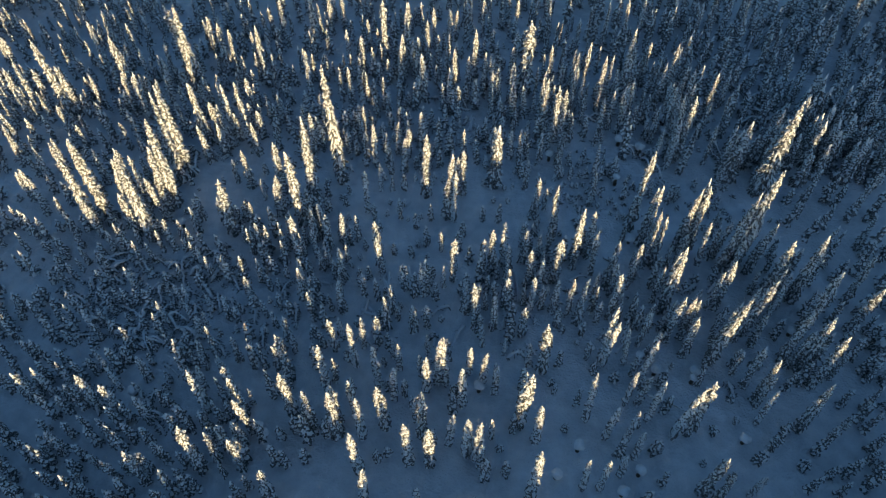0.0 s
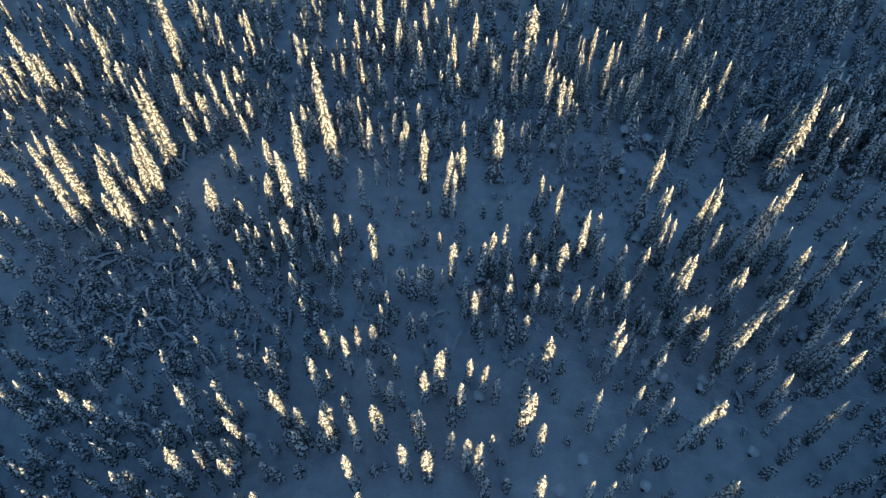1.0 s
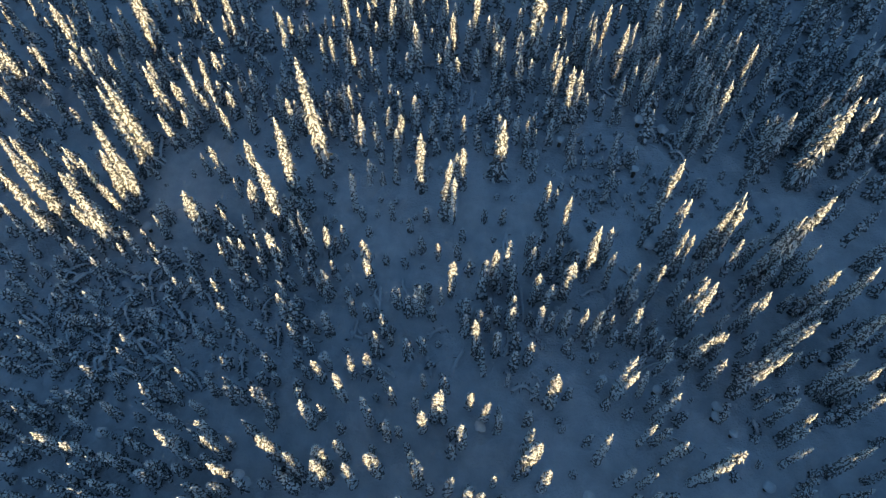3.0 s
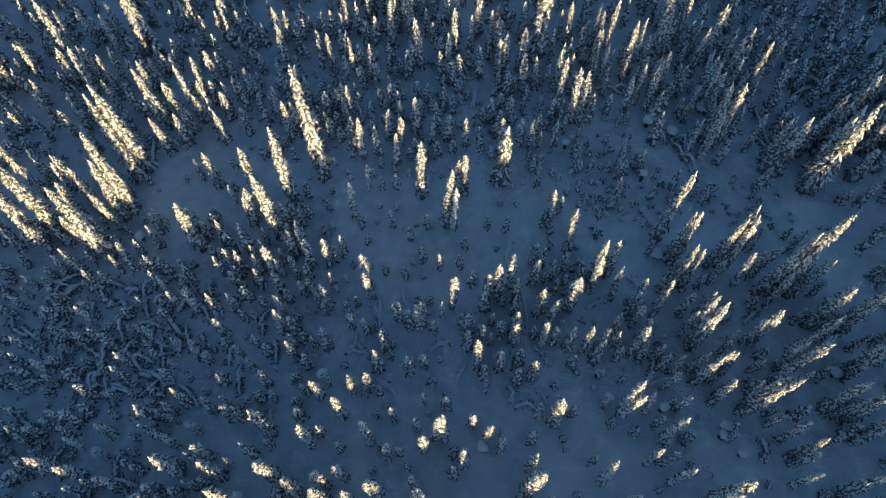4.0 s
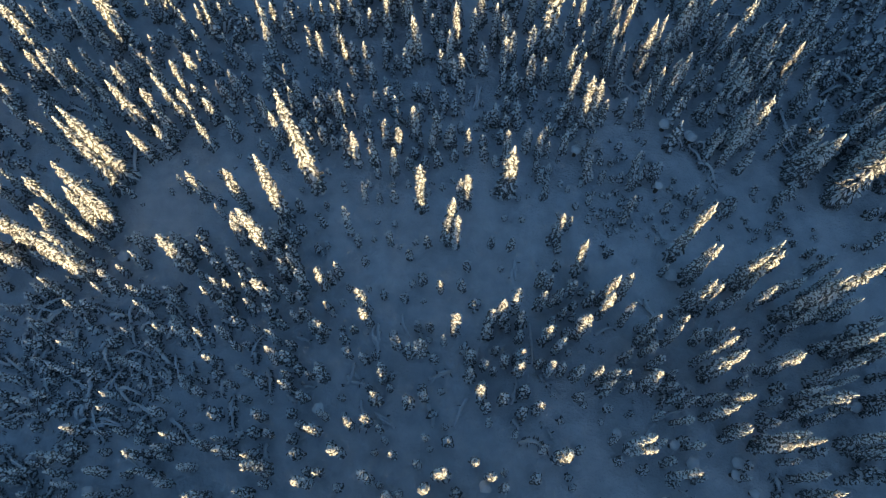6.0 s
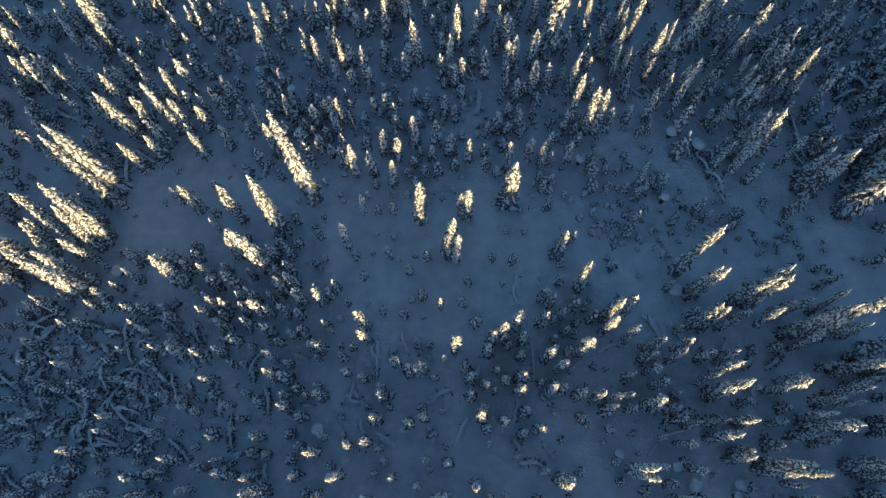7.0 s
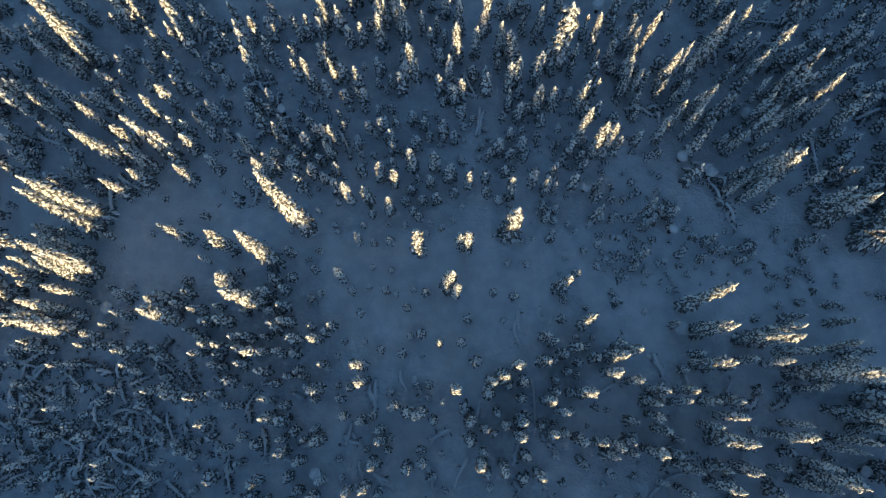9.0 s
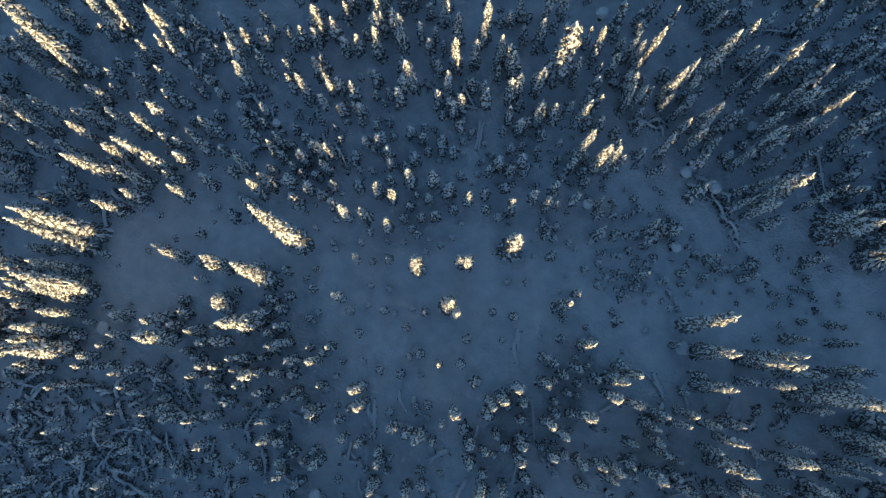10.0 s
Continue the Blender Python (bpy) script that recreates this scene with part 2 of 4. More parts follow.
TALL_B = [(-18, 26.6, 7.4), (-15.1, 32.2, 8.5), (-14.4, 28.5, 8.7), (-12.3, 26.8, 7.3), (-11.4, 31.1, 8.6), (-10.9, 35.4, 6), (-10, 26.3, 9), (-9.8, 27.7, 7.8), (-8.8, 33.5, 8.7), (-8.3, 28.2, 7.4), (-8.1, 35.8, 5.3), (-7.5, 25.9, 7.8), (-6.3, 31.3, 7.3), (-5.4, 27, 9.1), (-4.7, 30, 6), (-4.3, 33.3, 4.8), (-2.5, 27.7, 5), (-2, 26, 9), (-1.6, 30.7, 7.5), (-0.6, 31.6, 8.9), (0.2, 31.5, 8.6), (0.5, 25.2, 6.3), (1.8, 29.3, 7.4), (2.1, 24.2, 8.5), (2.6, 32.8, 5.8), (3.8, 31.5, 6.6), (5, 30.5, 5.4), (7.1, 27.2, 10.7), (7.4, 29, 7.3), (8.6, 25.6, 7.5), (9.9, 33, 9.3), (13.6, 27.8, 8.7), (15.2, 26, 7)]
TALL_C = [(15.8, 33.8, 10.2), (15.9, 33.6, 9.2), (17.2, 25.8, 6.7), (17.6, 29.4, 6.5), (17.7, 24.1, 5.5), (18.2, 33.8, 6.6), (18.8, 29.4, 6), (19.2, 31.4, 8.6), (19.5, 27.8, 8.2), (20, 35.9, 6.6), (20.7, 33.9, 6.4), (21.5, 26, 11.2), (23.1, 26.5, 10.8), (24.1, 34.5, 7.2), (24.7, 35.2, 6), (26.6, 33.7, 12.4), (26.8, 34.2, 10.8), (28.7, 32.6, 4.7), (29.5, 31.2, 7.4), (29.9, 27.5, 7), (30.2, 29.2, 6.5), (30.4, 29.9, 7.8), (31.5, 35.9, 5.5), (33.7, 26.8, 9.2), (34, 34.1, 9.2), (34.5, 33.4, 7.4), (35.5, 33.2, 10), (36.2, 31.3, 9.5), (36.7, 26.1, 4.7), (38.4, 32.3, 5.5), (-23.2, 43.8, 4.9), (-16.3, 47.5, 7.2), (-15.9, 36.6, 4.6)]
TALL_D = [(-15, 43.3, 5), (-14.9, 41.8, 5.2), (-10.9, 44.3, 6), (-10.6, 40, 5.8), (-7, 46.2, 7.5), (-6.7, 45, 6.6), (-6.6, 36.1, 5.3), (-5.9, 38, 5.9), (-5.3, 39.8, 5), (-4.1, 42.8, 4.8), (-3, 37.7, 4.8), (-2.1, 42.1, 6), (-1.7, 42.3, 6.5), (1.1, 44.1, 7.2), (2.4, 41.5, 5.1), (2.4, 40, 5), (3.4, 38, 8), (4.2, 44.9, 6.5), (5.2, 37.9, 6.8), (5.3, 45.2, 7.3), (6.5, 46.1, 7.4), (6.6, 40.4, 5.9), (6.9, 41.5, 5.8), (7.1, 44.8, 5.1), (8.1, 37.1, 5.3), (8.8, 46.5, 5.6), (9, 43.2, 6.5), (9.3, 40.4, 5.6), (10, 42.3, 6.3), (11.6, 40, 5.9), (11.7, 43.8, 7.4), (12.3, 43.6, 7.2), (13.2, 39.7, 6.1)]
TALL_E = [(14, 38.7, 5.7), (14.2, 39.7, 6.8), (14.3, 45.5, 8.4), (14.6, 46.9, 8.9), (16.1, 47.2, 7.9), (16.1, 41.4, 4.9), (16.2, 44.8, 7.5), (17.4, 39.1, 8.1), (17.6, 43.1, 6.5), (17.9, 42, 6.2), (18.1, 44, 7), (18.2, 38.7, 4.9), (18.4, 40.8, 5.6), (19.9, 42.9, 6.3), (20.6, 44, 6.6), (20.9, 37.5, 5.2), (22.2, 46.2, 8.9), (22.3, 41.1, 6.3), (22.5, 43, 5.7), (22.7, 36.3, 8.1), (23, 37.8, 5.6), (23.1, 40, 10.9), (23.2, 46.1, 8.4), (23.7, 41.8, 7.9), (24.3, 43.1, 6), (24.7, 37.8, 6.3), (25.4, 37.5, 5.8), (26, 46.5, 5), (28, 40.3, 7), (28.3, 46.2, 7.3), (28.8, 40.1, 8.4), (29.4, 41.2, 5.9), (29.7, 36.4, 5.5)]
TALL_F = [(29.7, 47.2, 5.6), (30.3, 47.2, 6.8), (30.5, 45.4, 12.9), (30.7, 38.1, 7.5), (30.8, 37.2, 10.1), (31, 43.9, 6.8), (31.7, 45.4, 16.3), (32.4, 39.3, 5.4), (32.8, 46.1, 7.8), (33.2, 47.3, 7.4), (33.3, 40, 7.9), (33.4, 45.1, 9), (34, 39, 6.1), (34.2, 42, 10.1), (35.3, 42, 5.8), (35.3, 40.6, 5.8), (37, 37.4, 10.7), (37.2, 41.3, 11.2), (37.2, 42, 6.2), (37.6, 42.3, 8.1), (41.9, 46.9, 6), (42, 37.6, 8.5), (42.9, 41.1, 8.5), (-48.9, 55.7, 4.9), (-48.3, 59.2, 5.3), (-47.3, 54.8, 6.6), (-43.1, 58.4, 7.3), (-41, 58.6, 5.9), (-40, 51.4, 14), (-39.3, 53.4, 7.3), (-39.1, 50.4, 6.6), (-39, 52.9, 12.8), (-38.5, 57.6, 5.3)]
TALL_G = [(-36.9, 54.5, 6.6), (-36.8, 56.7, 7.8), (-36.3, 53.5, 4.9), (-35.6, 58.6, 4.7), (-35, 50.5, 7.2), (-34.5, 54.7, 8.3), (-34.4, 51.4, 7.7), (-33.4, 51.3, 6.5), (-33, 49.6, 13.8), (-32.5, 56.5, 9), (-32.5, 52.8, 7.1), (-32.4, 54.2, 9.9), (-31.9, 58.8, 13.5), (-31.4, 54.9, 13.4), (-24.3, 52.3, 4.9), (-24, 50.5, 9.1), (-23.1, 57.8, 6.2), (-21.6, 51.2, 4.8), (-20.3, 48.1, 4.9), (-19.1, 56.7, 7), (-18.9, 53.2, 5.4), (-18.9, 56.8, 8.3), (-18.7, 53.8, 6.3), (-16.4, 51.8, 5.3), (-16.1, 52, 12.2), (-15.1, 55.5, 13.2), (-14.8, 50.9, 4.7), (-14.6, 49.7, 5.4), (-13.5, 50.2, 6), (-12.8, 48.6, 5.9), (-12.1, 58.6, 17.2), (-11, 48.6, 6.2), (-8.9, 54, 7)]
TALL_H = [(-2, 56.5, 10.2), (0.5, 53.2, 10.4), (1.2, 52.5, 8.8), (1.8, 56.9, 6.2), (2.5, 56.7, 7.4), (6.2, 58.2, 9.6), (10.6, 53, 6.5), (12.4, 49.7, 9), (14, 59.4, 5), (17.7, 55.7, 4.8), (18.7, 59.8, 5), (21.4, 51.3, 12.2), (22.4, 49.2, 10.1), (22.5, 48.8, 9.5), (26.2, 48.4, 10.2), (27.1, 48.5, 11.3), (27.5, 48, 11), (30.4, 50.1, 4.6), (34.3, 49.7, 5.3), (34.3, 59.3, 7.4), (35, 59.2, 9.5), (38, 57, 14.2), (38.3, 58.3, 9.7), (39.4, 58.9, 7.6), (39.8, 59.9, 8.4), (42.7, 55.1, 6), (43, 58.3, 5.5), (46.9, 48.5, 5.5), (48.6, 54.1, 7), (-54, 69.5, 8.8), (-53.8, 71.5, 7.9), (-52.2, 61.6, 6.4), (-48.9, 70.4, 12.1)]
TALL_I = [(-48.3, 67.2, 4.7), (-48, 70.9, 7.9), (-46.5, 60.5, 4.9), (-40.7, 71.2, 6.2), (-39.7, 64.4, 4.7), (-39.5, 71.1, 6), (-38.6, 69.9, 7.6), (-38.5, 71.1, 6.3), (-38.4, 65.1, 4.7), (-37.8, 71.1, 6.2), (-36.7, 62.3, 4.7), (-35.7, 69.6, 6.8), (-35.5, 67.7, 5.2), (-35.4, 71.1, 6.2), (-33.7, 70.4, 5), (-33.5, 67.5, 4.9), (-33.2, 63.7, 4.9), (-31.3, 68.6, 6.9), (-31.1, 60.2, 13.9), (-31, 70.3, 5.5), (-29.8, 65.4, 10), (-29, 62.2, 6.1), (-28.9, 67.4, 5.4), (-28.5, 70.1, 6.3), (-27.3, 63.4, 5.4), (-27, 67.2, 8.4), (-27, 64.7, 7.2), (-26, 69.5, 6.6), (-25, 70.6, 6.4), (-24.9, 66.1, 7.2), (-23.2, 63.5, 5.2), (-17.5, 66, 6.4), (-16.2, 63.5, 6.8)]
TALL_J = [(-15.3, 64.4, 5.4), (-15, 67.4, 5), (-14.4, 68.1, 4.8), (-10.6, 67.1, 5.1), (-10.2, 65.8, 4.7), (-10, 67.3, 4.7), (-8.3, 61.3, 7.1), (-6.6, 61.3, 5.6), (-5.5, 63.5, 5.3), (-4.7, 60.3, 5.8), (-4.3, 62.9, 4.7), (-2.6, 64.5, 6.1), (2.5, 62.6, 5), (6.3, 61.7, 6.2), (9, 70, 6.2), (9.5, 62, 5.5), (10.5, 70.5, 5.3), (12, 62.5, 4.7), (12.4, 69.8, 8.2), (12.5, 66.6, 9.4), (14, 65.7, 9.3), (14.8, 65.6, 8.7), (16.8, 71.2, 6.3), (17.8, 71.7, 5.8), (20.1, 66.9, 5.9), (20.3, 71.3, 4.6), (21.4, 68.4, 6), (22.5, 67.3, 7.3), (23, 69.2, 6.5), (23.1, 68.2, 7), (24.2, 69.6, 7), (24.3, 69.8, 6.4), (26.2, 61.8, 6)]
TALL_K = [(26.5, 65.8, 6.2), (27.5, 61.1, 6.7), (27.8, 61.2, 7.8), (28.1, 63.3, 6.1), (28.6, 62.3, 10.6), (28.7, 67.3, 7.9), (28.7, 68.5, 7.4), (29.1, 66.7, 6.9), (29.3, 62.7, 10.2), (29.3, 70.9, 5.7), (30.6, 70.9, 7.6), (30.8, 68.3, 7.5), (31.3, 70.3, 7.7), (32.2, 68.4, 4.7), (32.5, 61.8, 6.5), (34, 60, 7.9), (34, 68.7, 5.1), (34.3, 70.2, 7.4), (36, 67.8, 6.8), (36.3, 62.9, 4.9), (36.5, 71.9, 5.7), (37.4, 61.3, 5.8), (41.4, 66, 5), (41.8, 69, 5), (44.4, 66, 7.2), (46.5, 61.9, 5.6), (48, 61.2, 5.4), (51, 62.9, 5.2), (53, 62.9, 4.7), (53.1, 67, 6.9), (-59.1, 79.3, 6.2), (-52.7, 72.6, 6.1), (-48, 81.6, 6.9)]
TALL_L = [(-45.4, 72.3, 5.3), (-42.8, 81.2, 6.9), (-42.7, 77.2, 5.4), (-41.6, 74, 10.2), (-40.3, 77.1, 6), (-37, 77.5, 6.6), (-36.7, 75.3, 5.8), (-36.3, 76.7, 6.2), (-34.7, 77.8, 12), (-34.4, 74.1, 4.8), (-33.7, 75.8, 8.3), (-33.7, 79.8, 5), (-33.1, 75.6, 13.3), (-29.7, 79.1, 8.2), (-28.7, 79.7, 6.9), (-26.8, 76.9, 4.9), (-26.6, 82.4, 4.8), (-24.5, 78.2, 8.6), (-24.2, 77.6, 5.2), (-24.1, 81.4, 5), (-18.4, 77, 6.2), (-18, 75.6, 6.8), (-17.8, 74, 6.1), (-16, 77.7, 4.7), (-13.6, 75.1, 4.7), (-13.3, 82.4, 5.1), (-12.1, 72.8, 6.3), (-11, 79.3, 6.6), (-8, 81.7, 10.5), (-6, 78.1, 6.5), (-5.6, 76.9, 7), (-5.3, 80, 6.1), (-4.9, 81.2, 10.4)]
TALL_M = [(-4, 78.7, 6.6), (-3.3, 77.6, 7.5), (-2.2, 73.6, 8.2), (-2.1, 82.7, 6.2), (0.5, 80.2, 6), (0.9, 73.2, 6), (1.6, 75.6, 7.2), (1.8, 78.3, 6.2), (3.3, 75.8, 5.5), (4.6, 78.4, 7.7), (5.7, 76.2, 5.9), (6.4, 72.3, 5.7), (6.6, 75.5, 5.7), (7, 74.9, 6), (7.3, 72.7, 6.5), (8.9, 73, 6.9), (9.4, 78, 5.4), (9.8, 79.7, 6.8), (10.8, 74.7, 12), (14.5, 76.6, 6.7), (15.7, 74.6, 5.2), (17, 72.2, 7.2), (17.2, 76, 6.4), (17.7, 74.4, 4.9), (18, 75.5, 6.6), (19.1, 76.1, 7.8), (19.7, 80.4, 4.7), (20.5, 72.1, 8.6), (21.3, 72.6, 8.1), (22.3, 72.2, 6.7), (23.8, 74, 11.2), (25.2, 78.8, 5.4), (25.2, 74.7, 7.9)]
TALL_N = [(25.8, 80.1, 6.5), (26.4, 77.1, 4.7), (27.2, 76.8, 7.2), (28.4, 72.6, 7), (28.6, 74.9, 5.6), (29.5, 73.7, 9.2), (30.3, 74, 8.3), (33.4, 78, 4.7), (37.3, 75.5, 5.9), (37.9, 74.3, 4.7), (40.5, 77.6, 4.7), (49.4, 82.3, 5.8), (54.3, 78.2, 4.7), (-60.1, 86.3, 5.2), (-47.4, 84.9, 6.1), (-33.6, 84.9, 4.9), (-32.6, 84.3, 5.8), (-31.8, 85.7, 5), (-23.3, 87.4, 6.4), (-18.1, 84.4, 9.6), (-17.8, 87.6, 5.8), (-16.2, 88.4, 6.6), (-14.4, 89, 5.8), (-10.4, 85, 5.2), (-4.8, 88.9, 4.9), (-1.2, 85, 6.7), (1, 85, 6.9), (1.7, 86.9, 4.9), (3.9, 89.6, 5.8), (5.8, 87.6, 6.3), (10.4, 87.6, 6.2), (14.9, 86.3, 7.6), (19.1, 84.4, 5.3)]
TALL_O = [(23, 85.1, 7.9), (25.8, 85.1, 7.9), (28.1, 86.3, 7.6), (33.5, 89, 5.4), (36.8, 87, 6.2), (42.9, 86.3, 6.7), (58.9, 86, 7.3)]
YOUNG_A = [(-31.3, 23.2, 3.3), (-2.4, 19.8, 4.1), (16.1, 22.4, 4.6), (-36.5, 31.4, 3), (-35, 30.2, 2.9), (-33.9, 33.5, 3.7), (-31.7, 31, 4.2), (-29.3, 30.2, 3.1), (-29.2, 33.7, 2.3), (-29.2, 32.1, 4.6), (-27, 31.8, 2.4), (-26.9, 30.5, 2.5), (-25.9, 34.6, 3.1), (-23.9, 34, 4.5), (-23.7, 33.2, 3.1), (-23.4, 31.1, 4.6), (-21.4, 35.8, 1.9), (-20.5, 34.1, 4.5), (-19.1, 34.7, 3.6), (-18.5, 29.5, 3), (-17.7, 35.1, 1.5), (-16.3, 33.4, 4.6), (-15, 35.1, 3.3), (-12.3, 35.8, 3.1), (-5.9, 33.6, 2.1), (-5, 34.5, 3.7), (-3.7, 30.2, 3.8), (-2.2, 32.5, 4), (-1.5, 34.8, 4.5), (-1.2, 33.8, 1), (4, 35.9, 3.6), (4.5, 25.9, 4.1), (5.2, 31.8, 3.7)]
YOUNG_B = [(6.2, 34.9, 3), (8.5, 33.6, 4.2), (10.9, 30.6, 1.8), (14.5, 34.4, 3.4), (18.8, 32.6, 3.7), (20.4, 34.4, 2.8), (-39.6, 46.5, 3.1), (-38.7, 40, 4), (-38, 36.1, 2.8), (-36.6, 38, 3.8), (-36.3, 41.5, 2.5), (-35.3, 38.6, 3.1), (-35.2, 36.8, 3.2), (-34.9, 39.9, 2.2), (-34.7, 46.6, 1.5), (-33.6, 43.6, 3.1), (-33.2, 42.8, 4.3), (-29, 41.5, 2.5), (-28.8, 38.4, 4.5), (-28.7, 44.1, 2.9), (-28, 41.4, 3), (-27.1, 40.9, 3.6), (-27.1, 40, 2.5), (-26.7, 45.8, 3.7), (-26.5, 39.3, 2.5), (-26.3, 44, 2.8), (-25.1, 44.3, 4.1), (-25, 47.9, 3.2), (-24.7, 37, 3.8), (-24.6, 38.1, 3), (-24.5, 40.1, 3), (-24.2, 45.3, 2.4), (-23.8, 44.6, 4)]
YOUNG_C = [(-22.7, 39.7, 3.4), (-22.4, 39.1, 3.5), (-22.3, 46.4, 1.7), (-21.5, 38.7, 3.1), (-21.4, 37.5, 1.2), (-21.2, 39.8, 2), (-20.5, 41.5, 4.5), (-19.9, 46.4, 3.6), (-19.7, 43.9, 4.1), (-19.3, 46.1, 2.3), (-18.6, 39.4, 3.5), (-18.5, 41.1, 1.2), (-18.4, 37.3, 1.2), (-17.8, 47.8, 4.4), (-17.8, 42.9, 2.2), (-17.4, 38.1, 3), (-17.2, 40.3, 3.5), (-17.1, 44.5, 2.4), (-15.6, 44.8, 1.9), (-15.5, 47.6, 4.1), (-15.4, 38, 0.9), (-14.6, 44.8, 3.4), (-14.1, 47.3, 4.5), (-13.8, 40.1, 4.1), (-13.6, 42.9, 3.1), (-13.3, 45.4, 3.8), (-12.7, 46, 3.4), (-12.3, 38.2, 4.1), (-12.1, 45.3, 3), (-10.9, 40.9, 3.3), (-10.5, 46.4, 3.4), (-10.3, 36.6, 4), (-10.2, 46, 1.2)]
YOUNG_D = [(-9.3, 47.1, 1.2), (-8.7, 36.7, 1.1), (-8.4, 42, 4.2), (-8.1, 44.4, 2.5), (-6.9, 41.6, 4.1), (-6.6, 39.1, 2), (-6.1, 41.9, 1.9), (-5.4, 47.6, 2.3), (-4.7, 39, 2.5), (-4.5, 44, 1.5), (-4.5, 40.1, 1.9), (-3.5, 47.3, 2.4), (-2.3, 44.5, 2), (-1.8, 47.1, 0.9), (-1.6, 38.1, 4.2), (-1.2, 44.5, 2.2), (-1.2, 43.4, 1), (-0.8, 41.6, 3.4), (-0.2, 38.7, 1.5), (0.1, 43.1, 4), (3.5, 38.9, 4), (3.5, 40.8, 4), (4.5, 40.4, 3), (4.7, 42.3, 3.7), (5.5, 41.1, 4), (6.9, 43.4, 4), (8.6, 41, 3), (9.7, 38.5, 0.8), (9.9, 44.8, 3), (9.9, 46.6, 2.6), (10.4, 40.4, 4), (10.6, 47.2, 4.4), (11.2, 43.8, 2.6)]
YOUNG_E = [(11.3, 42.2, 1.3), (11.8, 45.3, 2), (11.8, 38.1, 3.8), (11.9, 46.4, 2.4), (12.8, 47.8, 2), (13.8, 36, 0.8), (14.1, 38.8, 1.6), (14.3, 37, 2.9), (16.1, 38.7, 3.6), (16.5, 40.1, 1.4), (17.7, 44.4, 1.7), (18.5, 36.3, 4), (18.8, 43.3, 2.6), (19.6, 38.9, 4.3), (19.9, 37.8, 4.4), (20, 39.9, 3.6), (21, 45.7, 3.5), (22.4, 37.6, 2.7), (24.8, 45.9, 3.6), (26.6, 40.5, 3.7), (28.1, 37.5, 3.6), (33.1, 42.3, 4), (-41.2, 56.9, 4.6), (-37, 48, 3.7), (-34.5, 49.1, 2.7), (-30.9, 49, 4.4), (-29.8, 50, 3.1), (-28.3, 52.4, 3.7), (-28.1, 50.8, 4.2), (-27.9, 52.7, 4.5), (-24.9, 58.6, 3.9), (-22.4, 49.4, 3), (-21.2, 55.8, 3.5)]
YOUNG_F = [(-17.4, 51, 3.5), (-14.1, 53, 3.8), (-13.8, 58.6, 0.7), (-11.9, 52.3, 2), (-11.6, 49.6, 3.3), (-11.4, 51.9, 0.9), (-11, 52.7, 1.1), (-9.8, 59.1, 1.2), (-9.5, 58.5, 0.9), (-8.7, 48.4, 2), (-8, 52.8, 3), (-7.5, 57.4, 4.4), (-7.3, 50.9, 2.4), (-7.2, 59.1, 1.3), (-6.9, 48.4, 1.2), (-6.6, 53.3, 1.2), (-6.3, 55.1, 1.2), (-6.1, 57.3, 2.6), (-4.9, 52.8, 3.7), (-4.6, 57.5, 2.7), (-4.6, 54.8, 1.3), (-4.1, 52.6, 0.8), (-3.3, 59, 1.3), (-3.1, 51.4, 2.8), (-2.8, 48.7, 1.2), (-2.6, 53, 1), (-2, 59.7, 2), (-1.8, 49, 3.4), (-1.4, 52.7, 3), (-1.3, 58.2, 1.2), (-1, 59.3, 1.2), (-0.2, 48.1, 3.2), (0, 58.7, 1.3)]
YOUNG_G = [(1.1, 59.5, 1.2), (1.8, 48.2, 3.6), (2.3, 50.3, 2.7), (4.6, 52.6, 2.7), (4.9, 58.1, 1), (5.5, 50.2, 1.2), (6, 55.3, 1.2), (6.4, 52.3, 3.6), (7.4, 57.4, 0.8), (7.7, 55.3, 1.2), (8.4, 57.7, 1), (8.9, 48.7, 4.5), (9.5, 59.5, 2.5), (9.9, 57.5, 3.4), (10.2, 59.3, 1.6), (10.6, 50.2, 2.4), (10.7, 54.5, 0.9), (10.9, 52, 2.3), (11.2, 55.8, 0.7), (11.6, 58.9, 1.2), (11.9, 48.6, 2), (11.9, 54.2, 3.9), (12.3, 58.3, 1.1), (12.9, 56.5, 1.5), (13.4, 48.6, 1.2), (13.4, 50.2, 1.1), (13.6, 58.9, 1), (14, 55, 1.2), (14.2, 57, 1.8), (14.5, 59.5, 1.8), (14.9, 55.7, 1.2), (15.5, 55.5, 0.7), (15.5, 59, 1.6)]
YOUNG_H = [(15.6, 57.7, 0.9), (15.7, 59.5, 1.9), (15.8, 54.6, 1.2), (16.1, 57.6, 1), (16.2, 54.2, 0.7), (16.7, 54, 0.9), (17.2, 54.8, 2.8), (18.2, 50.9, 0.9), (18.3, 54.5, 1.1), (18.3, 58.5, 3.1), (18.6, 56.8, 1.1), (19.6, 55.2, 1.2), (20.1, 55.4, 1.2), (20.4, 54.3, 1.2), (20.5, 52.9, 1.2), (20.5, 49.6, 3.1), (20.7, 59.6, 3.5), (21.2, 52.8, 1), (21.5, 56, 2.4), (22.2, 54.2, 1.1), (23.9, 57.1, 3.7), (24.6, 56.3, 3.3), (26.8, 55.4, 2.6), (27.5, 55.6, 3.1), (31.9, 51.6, 2.1), (32.5, 56.8, 4.6), (32.6, 57.1, 2.5), (37.3, 57.3, 4.3), (-35.2, 63.2, 4.5), (-24.8, 68.6, 4), (-23.1, 66.6, 4.3), (-21.8, 60, 2), (-21.1, 69.8, 4.5)]
